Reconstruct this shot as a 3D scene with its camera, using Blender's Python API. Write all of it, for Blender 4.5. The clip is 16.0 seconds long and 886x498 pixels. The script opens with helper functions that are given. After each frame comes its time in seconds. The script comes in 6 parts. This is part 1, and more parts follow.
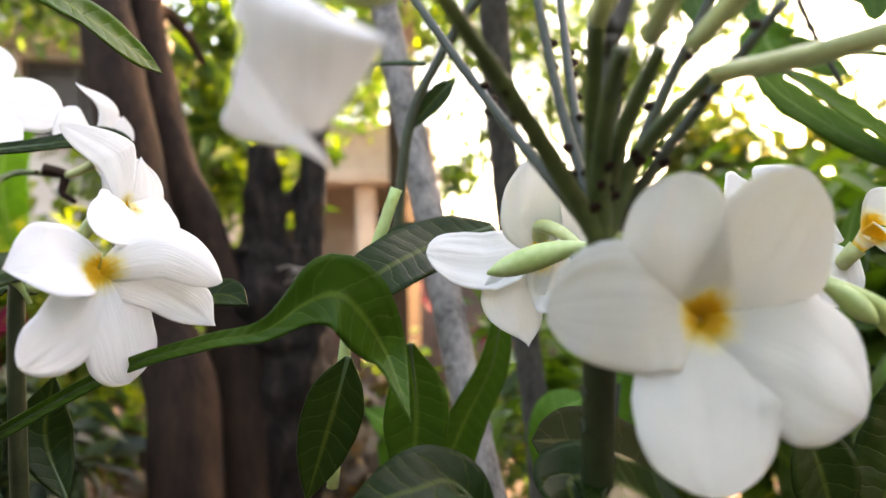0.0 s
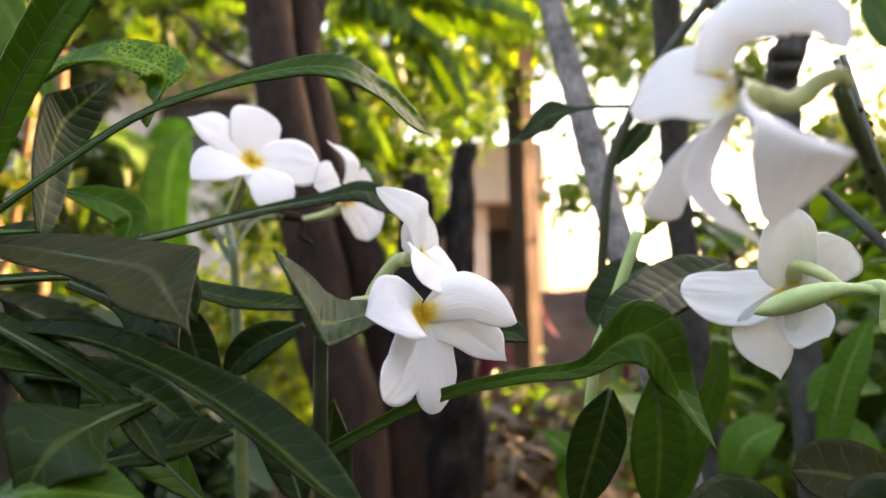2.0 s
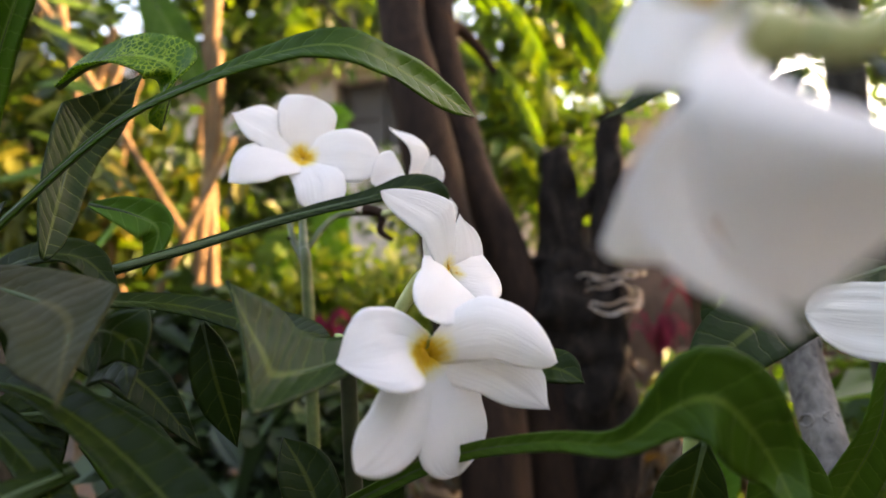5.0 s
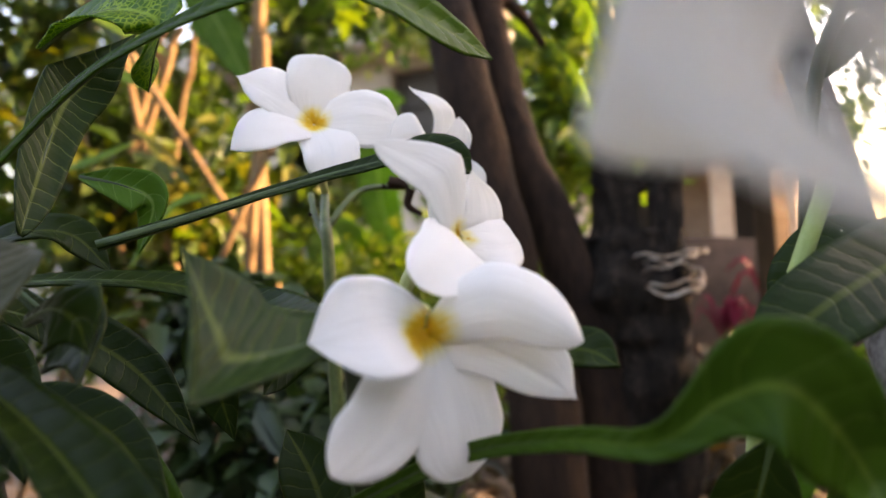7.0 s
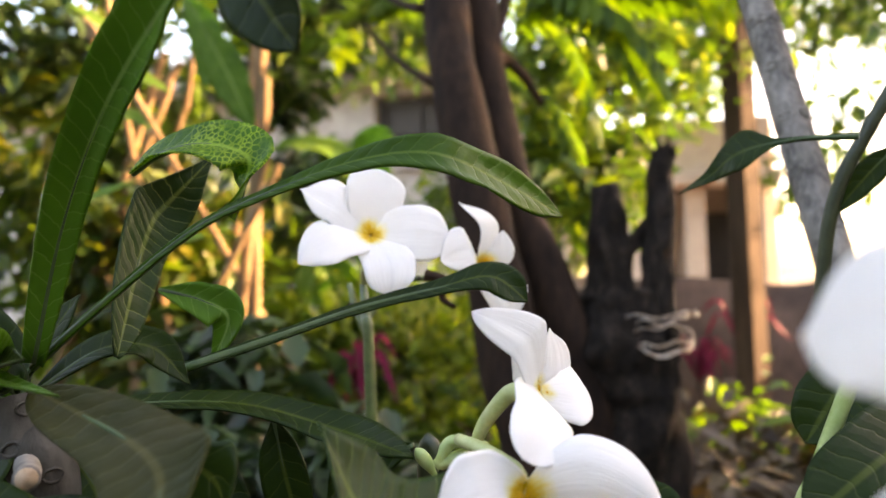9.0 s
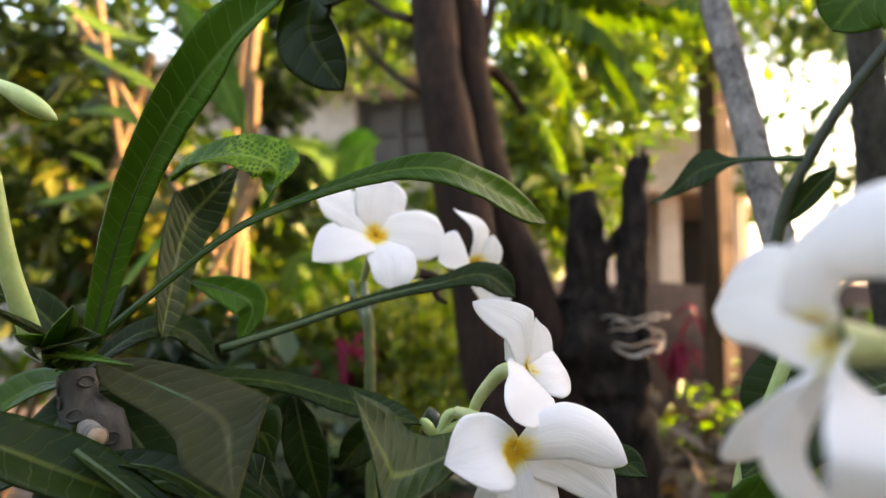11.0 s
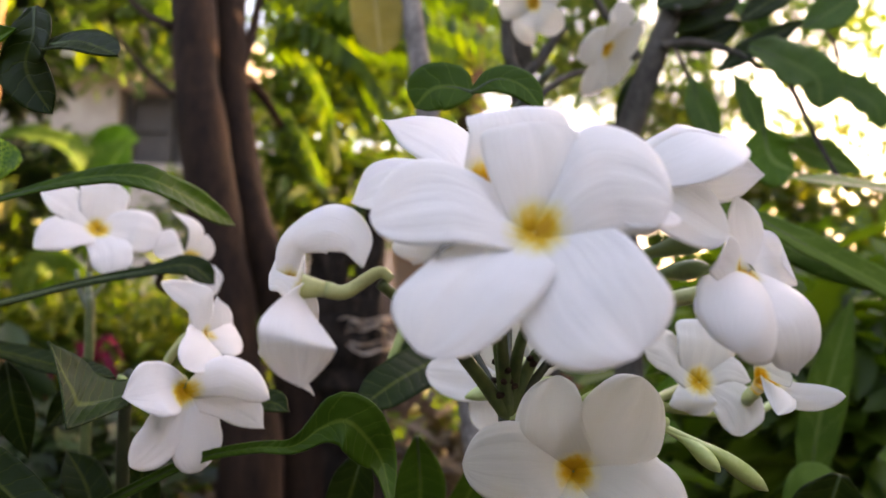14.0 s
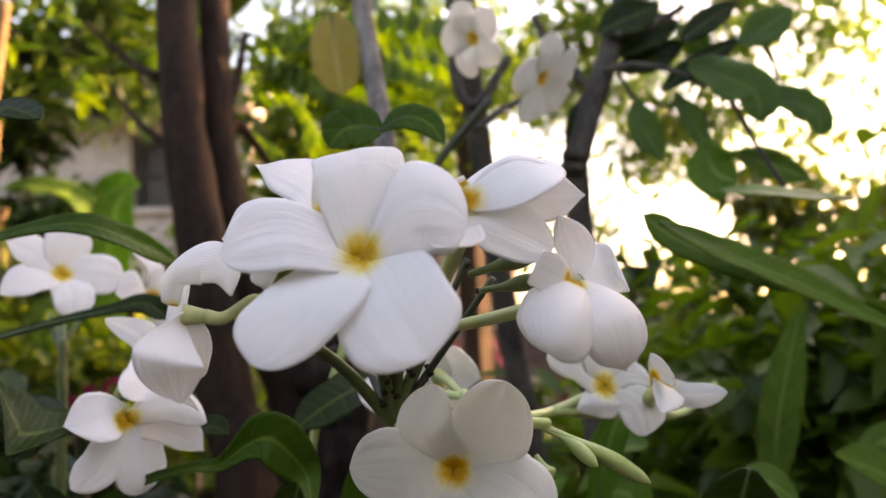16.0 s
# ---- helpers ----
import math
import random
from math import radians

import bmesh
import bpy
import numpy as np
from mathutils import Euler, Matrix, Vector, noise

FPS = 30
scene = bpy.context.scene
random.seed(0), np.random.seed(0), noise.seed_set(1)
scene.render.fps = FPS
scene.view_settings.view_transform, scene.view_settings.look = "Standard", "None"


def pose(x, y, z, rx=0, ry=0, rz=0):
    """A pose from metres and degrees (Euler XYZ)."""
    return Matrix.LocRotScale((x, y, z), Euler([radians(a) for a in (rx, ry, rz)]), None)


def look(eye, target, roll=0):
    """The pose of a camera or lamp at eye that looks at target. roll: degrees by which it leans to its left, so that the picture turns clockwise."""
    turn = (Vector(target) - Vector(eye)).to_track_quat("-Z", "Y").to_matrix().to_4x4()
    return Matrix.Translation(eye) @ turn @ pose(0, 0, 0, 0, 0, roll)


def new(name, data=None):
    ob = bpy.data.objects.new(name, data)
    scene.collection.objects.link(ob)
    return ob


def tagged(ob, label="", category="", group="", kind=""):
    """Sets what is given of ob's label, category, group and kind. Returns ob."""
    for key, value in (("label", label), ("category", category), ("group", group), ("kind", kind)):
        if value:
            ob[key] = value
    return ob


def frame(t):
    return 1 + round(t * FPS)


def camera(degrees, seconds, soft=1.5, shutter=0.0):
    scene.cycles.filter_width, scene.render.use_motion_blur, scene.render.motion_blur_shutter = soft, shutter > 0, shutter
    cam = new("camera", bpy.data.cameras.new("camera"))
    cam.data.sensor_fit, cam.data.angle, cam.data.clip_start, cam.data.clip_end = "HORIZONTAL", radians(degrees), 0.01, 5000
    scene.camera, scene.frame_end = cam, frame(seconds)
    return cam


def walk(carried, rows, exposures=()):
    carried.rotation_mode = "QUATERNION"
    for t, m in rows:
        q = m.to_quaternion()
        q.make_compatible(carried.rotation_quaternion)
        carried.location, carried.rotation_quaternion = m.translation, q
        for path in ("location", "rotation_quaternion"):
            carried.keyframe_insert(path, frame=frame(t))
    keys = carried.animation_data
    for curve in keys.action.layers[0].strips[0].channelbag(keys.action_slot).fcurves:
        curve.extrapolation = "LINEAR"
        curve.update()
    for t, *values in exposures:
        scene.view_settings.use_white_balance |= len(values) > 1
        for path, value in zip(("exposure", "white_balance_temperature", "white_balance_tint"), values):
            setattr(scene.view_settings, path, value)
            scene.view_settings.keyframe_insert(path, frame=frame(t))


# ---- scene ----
cam = camera(63.6, 16.0, soft=1.5)
PATH = [
    (0, (0.188, 0.108, 0.741), (0.511, 2.081, 0.796), -0.7),
    (0.5, (0.168, 0.106, 0.742), (0.388, 2.093, 0.817), -1.0),
    (1, (0.143, 0.1, 0.746), (0.249, 2.094, 0.85), -1.2),
    (1.5, (0.132, 0.095, 0.75), (0.171, 2.092, 0.845), -1.3),
    (2, (0.128, 0.086, 0.75), (0.156, 2.083, 0.861), -1.2),
    (2.5, (0.128, 0.092, 0.751), (0.134, 2.089, 0.867), -1.6),
    (3, (0.126, 0.096, 0.751), (0.116, 2.093, 0.853), -1.7),
    (3.5, (0.139, 0.107, 0.765), (0.007, 2.099, 0.879), -1.0),
    (4, (0.156, 0.125, 0.765), (-0.144, 2.1, 0.86), -1.7),
    (4.5, (0.164, 0.136, 0.764), (-0.25, 2.092, 0.833), -2.4),
    (4.7, (0.169, 0.139, 0.765), (-0.267, 2.091, 0.816), -2.4),
    (6.8, (0.178, 0.18, 0.756), (-0.433, 2.084, 0.8), -3.3),
    (7, (0.177, 0.18, 0.758), (-0.447, 2.08, 0.776), -3.4),
    (7.5, (0.175, 0.183, 0.759), (-0.425, 2.091, 0.76), -3.0),
    (8, (0.164, 0.162, 0.781), (-0.369, 2.089, 0.822), -1.0),
    (8.5, (0.16, 0.155, 0.792), (-0.388, 2.078, 0.841), -1.1),
    (8.7, (0.157, 0.153, 0.796), (-0.398, 2.073, 0.874), -1.4),
    (10.8, (0.152, 0.117, 0.795), (-0.37, 2.046, 0.875), -0.9),
    (11, (0.157, 0.109, 0.794), (-0.335, 2.046, 0.879), -0.6),
    (11.5, (0.167, 0.087, 0.794), (-0.207, 2.051, 0.871), 0.2),
    (12, (0.193, 0.066, 0.794), (0.039, 2.059, 0.869), 1.9),
    (12.5, (0.212, 0.045, 0.793), (0.228, 2.043, 0.89), 1.9),
    (13, (0.212, 0.034, 0.787), (0.344, 2.027, 0.878), 2.7),
    (13.5, (0.209, 0.032, 0.787), (0.318, 2.026, 0.895), 1.9),
    (14, (0.21, 0.026, 0.784), (0.331, 2.019, 0.905), 1.1),
    (14.5, (0.214, 0.014, 0.782), (0.335, 2.006, 0.915), 0.7),
    (15, (0.229, 0.005, 0.779), (0.363, 1.996, 0.912), -0.1),
    (15.5, (0.237, 0.002, 0.774), (0.399, 1.989, 0.929), -0.3),
    (16, (0.254, -0.001, 0.781), (0.332, 1.988, 0.977), -1.9),
]
walk(cam, [(t, look(eye, target, roll)) for t, eye, target, roll in PATH],
     exposures=[(0, 4.05, 8700, 25), (0.6, 3.93, 8700, 25), (1.5, 3.72, 8500, 27), (2.5, 3.7, 8200, 27), (3.5, 3.57, 8400, 26), (7.0, 3.4, 8400, 27), (7.6, 3.47, 7900, 25), (8.2, 3.94, 8000, 27), (8.7, 3.8, 8500, 26), (11, 3.51, 8400, 23), (12.1, 3.54, 9000, 25), (12.6, 3.26, 8700, 31), (13, 3.32, 8500, 35), (16, 3.12, 8900, 32)])
cam.data.dof.use_dof = True
cam.data.dof.focus_distance = 0.235
cam.data.dof.aperture_fstop = 9.5

# daylight: a bright hazy sky and a low warm sun behind the trees
SUN_ELEVATION, SUN_AZIMUTH = radians(16), radians(62)
world = bpy.data.worlds.new("sky")
scene.world = world
world.use_nodes = True
sky = world.node_tree.nodes.new("ShaderNodeTexSky")
sky.sky_type, sky.sun_disc = "NISHITA", False
sky.sun_elevation, sky.sun_rotation = SUN_ELEVATION, SUN_AZIMUTH
sky.dust_density, sky.air_density = 3.0, 1.0
background = world.node_tree.nodes["Background"]
world.node_tree.links.new(sky.outputs[0], background.inputs[0])
background.inputs[1].default_value = 0.15
sun = new("sun", bpy.data.lights.new("sun", "SUN"))
sun.data.energy, sun.data.angle, sun.data.color = 4.0, radians(0.6), (1.0, 0.72, 0.42)
sun_way = Vector((math.sin(SUN_AZIMUTH) * math.cos(SUN_ELEVATION), math.cos(SUN_AZIMUTH) * math.cos(SUN_ELEVATION), math.sin(SUN_ELEVATION)))
sun.matrix_world = look(sun_way * 30, (0, 0, 0))

# ---- materials ----
def nodes_of(name):
    m = bpy.data.materials.new(name)
    m.use_nodes = True
    t = m.node_tree
    return m, t.nodes, t.links, t.nodes["Principled BSDF"]


def noise_tex(n, l, scale, detail=4, coords="Object", rough=0.55):
    tc = n.new("ShaderNodeTexCoord")
    tex = n.new("ShaderNodeTexNoise")
    tex.inputs["Scale"].default_value = scale
    tex.inputs["Detail"].default_value = detail
    tex.inputs["Roughness"].default_value = rough
    l.new(tc.outputs[coords], tex.inputs["Vector"])
    return tex


def ramp(n, l, fac, stops):
    r = n.new("ShaderNodeValToRGB")
    el = r.color_ramp.elements
    while len(el) < len(stops):
        el.new(0.5)
    for e, (p, c) in zip(el, stops):
        e.position, e.color = p, (*c, 1)
    l.new(fac, r.inputs[0])
    return r


def maths(n, l, op, a, b=None, c=None):
    m = n.new("ShaderNodeMath")
    m.operation = op
    for k, v in enumerate((a, b, c)):
        if v is None:
            continue
        if isinstance(v, (int, float)):
            m.inputs[k].default_value = v
        else:
            l.new(v, m.inputs[k])
    return m.outputs[0]


def bump(n, l, height, bsdf, strength=0.3, distance=0.001):
    b = n.new("ShaderNodeBump")
    b.inputs["Strength"].default_value, b.inputs["Distance"].default_value = strength, distance
    l.new(height, b.inputs["Height"])
    l.new(b.outputs[0], bsdf.inputs["Normal"])
    return b


def mix_rgb(n, l, fac, a, b, mode="MIX"):
    m = n.new("ShaderNodeMix")
    m.data_type, m.blend_type = "RGBA", mode
    for k, v in ((0, fac), (6, a), (7, b)):
        if isinstance(v, (int, float)):
            m.inputs[k].default_value = v
        elif isinstance(v, tuple):
            m.inputs[k].default_value = (*v, 1)
        else:
            l.new(v, m.inputs[k])
    return m.outputs[2]


def see_through(n, l, bsdf, colour, share):
    """Lets some light pass through thin tissue."""
    out = n["Material Output"]
    tr = n.new("ShaderNodeBsdfTranslucent")
    if isinstance(colour, tuple):
        tr.inputs[0].default_value = (*colour, 1)
    else:
        l.new(colour, tr.inputs[0])
    mx = n.new("ShaderNodeMixShader")
    mx.inputs[0].default_value = share
    l.new(bsdf.outputs[0], mx.inputs[1])
    l.new(tr.outputs[0], mx.inputs[2])
    l.new(mx.outputs[0], out.inputs[0])


def petal_material(name, white, yellow=(0.86, 0.58, 0.03), reach=0.215):
    m, n, l, b = nodes_of(name)
    uv = n.new("ShaderNodeUVMap")
    sep = n.new("ShaderNodeSeparateXYZ")
    l.new(uv.outputs[0], sep.inputs[0])
    # the yellow lies round the throat, where the petal's origin is
    where, far = n.new("ShaderNodeTexCoord"), n.new("ShaderNodeVectorMath")
    far.operation = "LENGTH"
    l.new(where.outputs["Object"], far.inputs[0])
    streak = maths(n, l, "MULTIPLY", maths(n, l, "SINE", maths(n, l, "MULTIPLY", sep.outputs[0], 40.0)), 0.006)
    wob = noise_tex(n, l, 260, 3)
    v = maths(n, l, "ADD", maths(n, l, "MULTIPLY", far.outputs["Value"], 34.0), maths(n, l, "ADD", streak, maths(n, l, "MULTIPLY", maths(n, l, "SUBTRACT", wob.outputs[0], 0.5), 0.1)))
    r = ramp(n, l, v, [(0.0, (0.7, 0.36, 0.01)), (0.1, (0.78, 0.46, 0.015)), (reach * 0.62, yellow), (reach * 0.8, (0.9, 0.78, 0.3)), (reach, (0.93, 0.9, 0.72)), (reach * 1.3, white), (1.0, white)])
    fine = noise_tex(n, l, 55, 5)
    tone = ramp(n, l, fine.outputs[0], [(0.3, (0.95, 0.955, 0.95)), (0.7, (1, 1, 1))])
    col = mix_rgb(n, l, 1.0, r.outputs[0], tone.outputs[0], "MULTIPLY")
    l.new(col, b.inputs["Base Color"])
    b.inputs["Roughness"].default_value = 0.5
    b.inputs["Specular IOR Level"].default_value = 0.3
    b.inputs["Sheen Weight"].default_value = 0.1
    # fine lengthwise veins
    a = maths(n, l, "MULTIPLY", sep.outputs[0], 62.0)
    ripple = maths(n, l, "SINE", maths(n, l, "ADD", a, maths(n, l, "MULTIPLY", fine.outputs[0], 9.0)))
    info = n.new("ShaderNodeObjectInfo")
    grain = n.new("ShaderNodeCombineXYZ")
    l.new(maths(n, l, "MULTIPLY", sep.outputs[0], 24.0), grain.inputs[0])
    l.new(maths(n, l, "MULTIPLY", sep.outputs[1], 3.5), grain.inputs[1])
    l.new(maths(n, l, "MULTIPLY", info.outputs["Random"], 60.0), grain.inputs[2])
    crease = n.new("ShaderNodeTexNoise")
    crease.inputs["Scale"].default_value, crease.inputs["Detail"].default_value = 1.0, 5.0
    l.new(grain.outputs[0], crease.inputs["Vector"])
    h = maths(n, l, "ADD", maths(n, l, "MULTIPLY", ripple, 0.03), maths(n, l, "ADD", maths(n, l, "MULTIPLY", fine.outputs[0], 0.5), crease.outputs[0]))
    bump(n, l, h, b, 0.6, 0.0006)
    see_through(n, l, b, col, 0.46)
    return m


def leaf_material(name, dark, light, vein, gloss=0.38, thin=0.22, spots=None, step=0.0065, lines=0.34):
    """UV: x across from 0 to 1, y along in metres."""
    m, n, l, b = nodes_of(name)
    uv = n.new("ShaderNodeUVMap")
    sep = n.new("ShaderNodeSeparateXYZ")
    l.new(uv.outputs[0], sep.inputs[0])
    across = maths(n, l, "ABSOLUTE", maths(n, l, "SUBTRACT", sep.outputs[0], 0.5))
    wob = noise_tex(n, l, 120, 3)
    q = maths(n, l, "SUBTRACT", maths(n, l, "MULTIPLY", sep.outputs[1], 1.0 / step), maths(n, l, "MULTIPLY", across, 1.7))
    q = maths(n, l, "ADD", q, maths(n, l, "MULTIPLY", wob.outputs[0], 0.9))
    d = maths(n, l, "ABSOLUTE", maths(n, l, "SUBTRACT", maths(n, l, "FRACT", q), 0.5))
    line = n.new("ShaderNodeMapRange")
    line.inputs[1].default_value, line.inputs[2].default_value, line.inputs[3].default_value, line.inputs[4].default_value = 0.0, 0.07, 1.0, 0.0
    l.new(d, line.inputs[0])
    rib = n.new("ShaderNodeMapRange")
    rib.inputs[1].default_value, rib.inputs[2].default_value, rib.inputs[3].default_value, rib.inputs[4].default_value = 0.02, 0.06, 1.0, 0.0
    l.new(across, rib.inputs[0])
    big = noise_tex(n, l, 22, 4)
    base = ramp(n, l, big.outputs[0], [(0.3, dark), (0.72, light)]).outputs[0]
    if spots:
        tc = n.new("ShaderNodeTexCoord")
        net = n.new("ShaderNodeTexVoronoi")
        net.feature = "DISTANCE_TO_EDGE"
        net.inputs["Scale"].default_value = 420
        l.new(tc.outputs["Object"], net.inputs["Vector"])
        patch = noise_tex(n, l, 70, 3)
        edge = ramp(n, l, net.outputs["Distance"], [(0.0, (0.8, 0.8, 0.8)), (0.16, (0, 0, 0))])
        wide = ramp(n, l, patch.outputs[0], [(0.4, (0.1, 0.1, 0.1)), (0.62, (1, 1, 1))])
        base = mix_rgb(n, l, mix_rgb(n, l, 1.0, edge.outputs[0], wide.outputs[0], "MULTIPLY"), base, spots)
    fine = noise_tex(n, l, 300, 3)
    base = mix_rgb(n, l, maths(n, l, "MULTIPLY", fine.outputs[0], 0.22), base, tuple(0.55 * c for c in dark))
    col = mix_rgb(n, l, maths(n, l, "MULTIPLY", line.outputs[0], lines), base, vein)
    col = mix_rgb(n, l, maths(n, l, "MULTIPLY", rib.outputs[0], 0.75), col, vein)
    l.new(col, b.inputs["Base Color"])
    rough = maths(n, l, "ADD", maths(n, l, "MULTIPLY", fine.outputs[0], 0.22), gloss - 0.1)
    l.new(rough, b.inputs["Roughness"])
    b.inputs["Specular IOR Level"].default_value = 0.12
    pillow = maths(n, l, "ADD", maths(n, l, "MULTIPLY", line.outputs[0], -0.6), maths(n, l, "MULTIPLY", d, 1.1))
    bump(n, l, maths(n, l, "ADD", pillow, maths(n, l, "MULTIPLY", fine.outputs[0], 0.25)), b, 0.3, 0.001)
    see_through(n, l, b, mix_rgb(n, l, 1.0, col, (1.0, 1.25, 0.35), "MULTIPLY"), thin)
    return m


def plain_material(name, a, c, scale, rough=0.8, relief=0.4, depth=0.004, third=None, metal=0.0, detail=6):
    m, n, l, b = nodes_of(name)
    t1 = noise_tex(n, l, scale, detail)
    t2 = noise_tex(n, l, scale * 6.5, 4)
    mixed = maths(n, l, "ADD", maths(n, l, "MULTIPLY", t1.outputs[0], 0.68), maths(n, l, "MULTIPLY", t2.outputs[0], 0.32))
    stops = [(0.34, a), (0.66, c)]
    if third:
        stops = [(0.3, a), (0.52, c), (0.7, third)]
    l.new(ramp(n, l, mixed, stops).outputs[0], b.inputs["Base Color"])
    b.inputs["Roughness"].default_value, b.inputs["Metallic"].default_value = rough, metal
    bump(n, l, mixed, b, relief, depth)
    return m


def bark_material(name, a, c, scale=30, stretch=0.18, depth=0.006, third=None):
    m, n, l, b = nodes_of(name)
    tc = n.new("ShaderNodeTexCoord")
    mp = n.new("ShaderNodeMapping")
    mp.inputs["Scale"].default_value = (1, 1, stretch)
    l.new(tc.outputs["Object"], mp.inputs[0])
    t1, t2 = n.new("ShaderNodeTexNoise"), n.new("ShaderNodeTexNoise")
    for t, s in ((t1, scale), (t2, scale * 5)):
        t.inputs["Scale"].default_value, t.inputs["Detail"].default_value = s, 6
        l.new(mp.outputs[0], t.inputs["Vector"])
    mixed = maths(n, l, "ADD", maths(n, l, "MULTIPLY", t1.outputs[0], 0.6), maths(n, l, "MULTIPLY", t2.outputs[0], 0.4))
    stops = [(0.36, a), (0.66, c)] if not third else [(0.32, a), (0.52, c), (0.68, third)]
    l.new(ramp(n, l, mixed, stops).outputs[0], b.inputs["Base Color"])
    b.inputs["Roughness"].default_value = 0.88
    b.inputs["Specular IOR Level"].default_value = 0.2
    bump(n, l, mixed, b, 0.8, depth)
    return m


def foliage_material(name, a, c, third, thin=0.45, gloss=0.45):
    """Many small leaves: each one takes its own green."""
    m, n, l, b = nodes_of(name)
    g = n.new("ShaderNodeNewGeometry")
    r = ramp(n, l, g.outputs["Random Per Island"], [(0.0, a), (0.5, c), (1.0, third)])
    t = noise_tex(n, l, 40, 3)
    col = mix_rgb(n, l, maths(n, l, "MULTIPLY", t.outputs[0], 0.35), r.outputs[0], a)
    l.new(col, b.inputs["Base Color"])
    b.inputs["Roughness"].default_value = gloss
    see_through(n, l, b, mix_rgb(n, l, 1.0, col, (1.15, 1.3, 0.4), "MULTIPLY"), thin)
    return m


PETAL = petal_material("petal_white", (0.94, 0.937, 0.92))
PETAL_PALE = petal_material("petal_pale_throat", (0.94, 0.937, 0.92), (0.92, 0.88, 0.62), 0.14)
# greyer white: the shade on the shaded flowers is put into this colour
PETAL_SHADE = petal_material("petal_shaded", (0.84, 0.845, 0.8))
TUBE = plain_material("corolla_tube", (0.36, 0.42, 0.15), (0.5, 0.55, 0.26), 120, 0.45, 0.2, 0.0005)
BUD = plain_material("bud_green", (0.3, 0.42, 0.12), (0.46, 0.56, 0.24), 90, 0.4, 0.3, 0.0006)
BUD_DARK = plain_material("bud_dark_green", (0.07, 0.12, 0.03), (0.13, 0.2, 0.06), 90, 0.4, 0.3, 0.0006)
STALK = plain_material("stalk_green", (0.023, 0.0432, 0.00936), (0.0612, 0.0972, 0.0216), 80, 0.45, 0.4, 0.0008, (0.101, 0.137, 0.036))
STALK_DARK = plain_material("stalk_dark", (0.0115, 0.0202, 0.00576), (0.0324, 0.0446, 0.0144), 80, 0.5, 0.5, 0.001)
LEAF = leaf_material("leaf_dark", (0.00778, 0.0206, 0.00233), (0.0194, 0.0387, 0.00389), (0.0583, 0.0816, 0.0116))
LEAF_FRESH = leaf_material("leaf_fresh", (0.0468, 0.135, 0.0112), (0.0936, 0.219, 0.0206), (0.187, 0.318, 0.084), 0.34, 0.35)
LEAF_VEINED = leaf_material("leaf_feathered", (0.0101, 0.0272, 0.00485), (0.0253, 0.0531, 0.009), (0.11, 0.149, 0.0346), 0.4, 0.2, None, 0.0052, 0.55)
LEAF_MID = leaf_material("leaf_mid_green", (0.028, 0.0775, 0.00647), (0.0557, 0.13, 0.0105), (0.109, 0.181, 0.0248), 0.34, 0.28)
LEAF_SPOT = leaf_material("leaf_spotted", (0.0432, 0.13, 0.013), (0.0864, 0.216, 0.0173), (0.324, 0.497, 0.0648), 0.3, 0.5, (0.453, 0.627, 0.0648))
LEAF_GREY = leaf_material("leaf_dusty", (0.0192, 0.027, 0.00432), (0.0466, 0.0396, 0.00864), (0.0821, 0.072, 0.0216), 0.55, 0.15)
RIB = plain_material("midrib_green", (0.022, 0.05, 0.01), (0.045, 0.085, 0.02), 120, 0.6, 0.2, 0.0004)
BARK = bark_material("bark_brown", (0.00952, 0.00476, 0.00272), (0.0374, 0.0197, 0.0109), 34, 0.2)
CHAR = bark_material("bark_black", (0.0034, 0.00272, 0.00204), (0.0163, 0.0116, 0.00816), 70, 0.35, 0.014, (0.051, 0.036, 0.0272))
BARK_GREY = bark_material("bark_grey", (0.08, 0.074, 0.065), (0.3, 0.275, 0.24), 60, 0.6, 0.003)
POLE = bark_material("pole_wood", (0.0252, 0.0151, 0.00924), (0.0756, 0.0454, 0.0269), 30, 0.12, 0.004)
CANE = bark_material("cane_tan", (0.1, 0.062, 0.032), (0.25, 0.17, 0.09), 24, 0.3, 0.002)
SOIL = plain_material("soil", (0.0238, 0.0156, 0.0109), (0.068, 0.0462, 0.0313), 9, 0.95, 0.9, 0.02, (0.129, 0.0952, 0.068))
LITTER = foliage_material("dry_leaves", (0.0309, 0.0199, 0.0123), (0.0884, 0.0597, 0.0331), (0.133, 0.0975, 0.053), 0.1, 0.7)
PLASTER = plain_material("plaster_white", (0.225, 0.206, 0.18), (0.338, 0.315, 0.285), 3.0, 0.9, 0.3, 0.004, (0.413, 0.398, 0.375))
PLASTER_PINK = plain_material("plaster_pink", (0.345, 0.27, 0.217), (0.48, 0.398, 0.33), 2.5, 0.9, 0.3, 0.004)
SHADE_WOOD = plain_material("dark_shutter", (0.012, 0.011, 0.01), (0.04, 0.034, 0.03), 6, 0.6, 0.3, 0.003)
MUD = plain_material("mud_wall", (0.04, 0.026, 0.02), (0.13, 0.085, 0.065), 7, 0.95, 0.8, 0.02)
WIRE = plain_material("wire_rusty", (0.3, 0.17, 0.08), (0.5, 0.46, 0.4), 60, 0.45, 0.2, 0.0005, None, 0.4)
GREEN_MIX = foliage_material("foliage_mixed", (0.024, 0.056, 0.012), (0.064, 0.128, 0.02), (0.16, 0.216, 0.024))
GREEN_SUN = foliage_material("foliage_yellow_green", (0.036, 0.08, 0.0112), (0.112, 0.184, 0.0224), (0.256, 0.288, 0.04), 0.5)
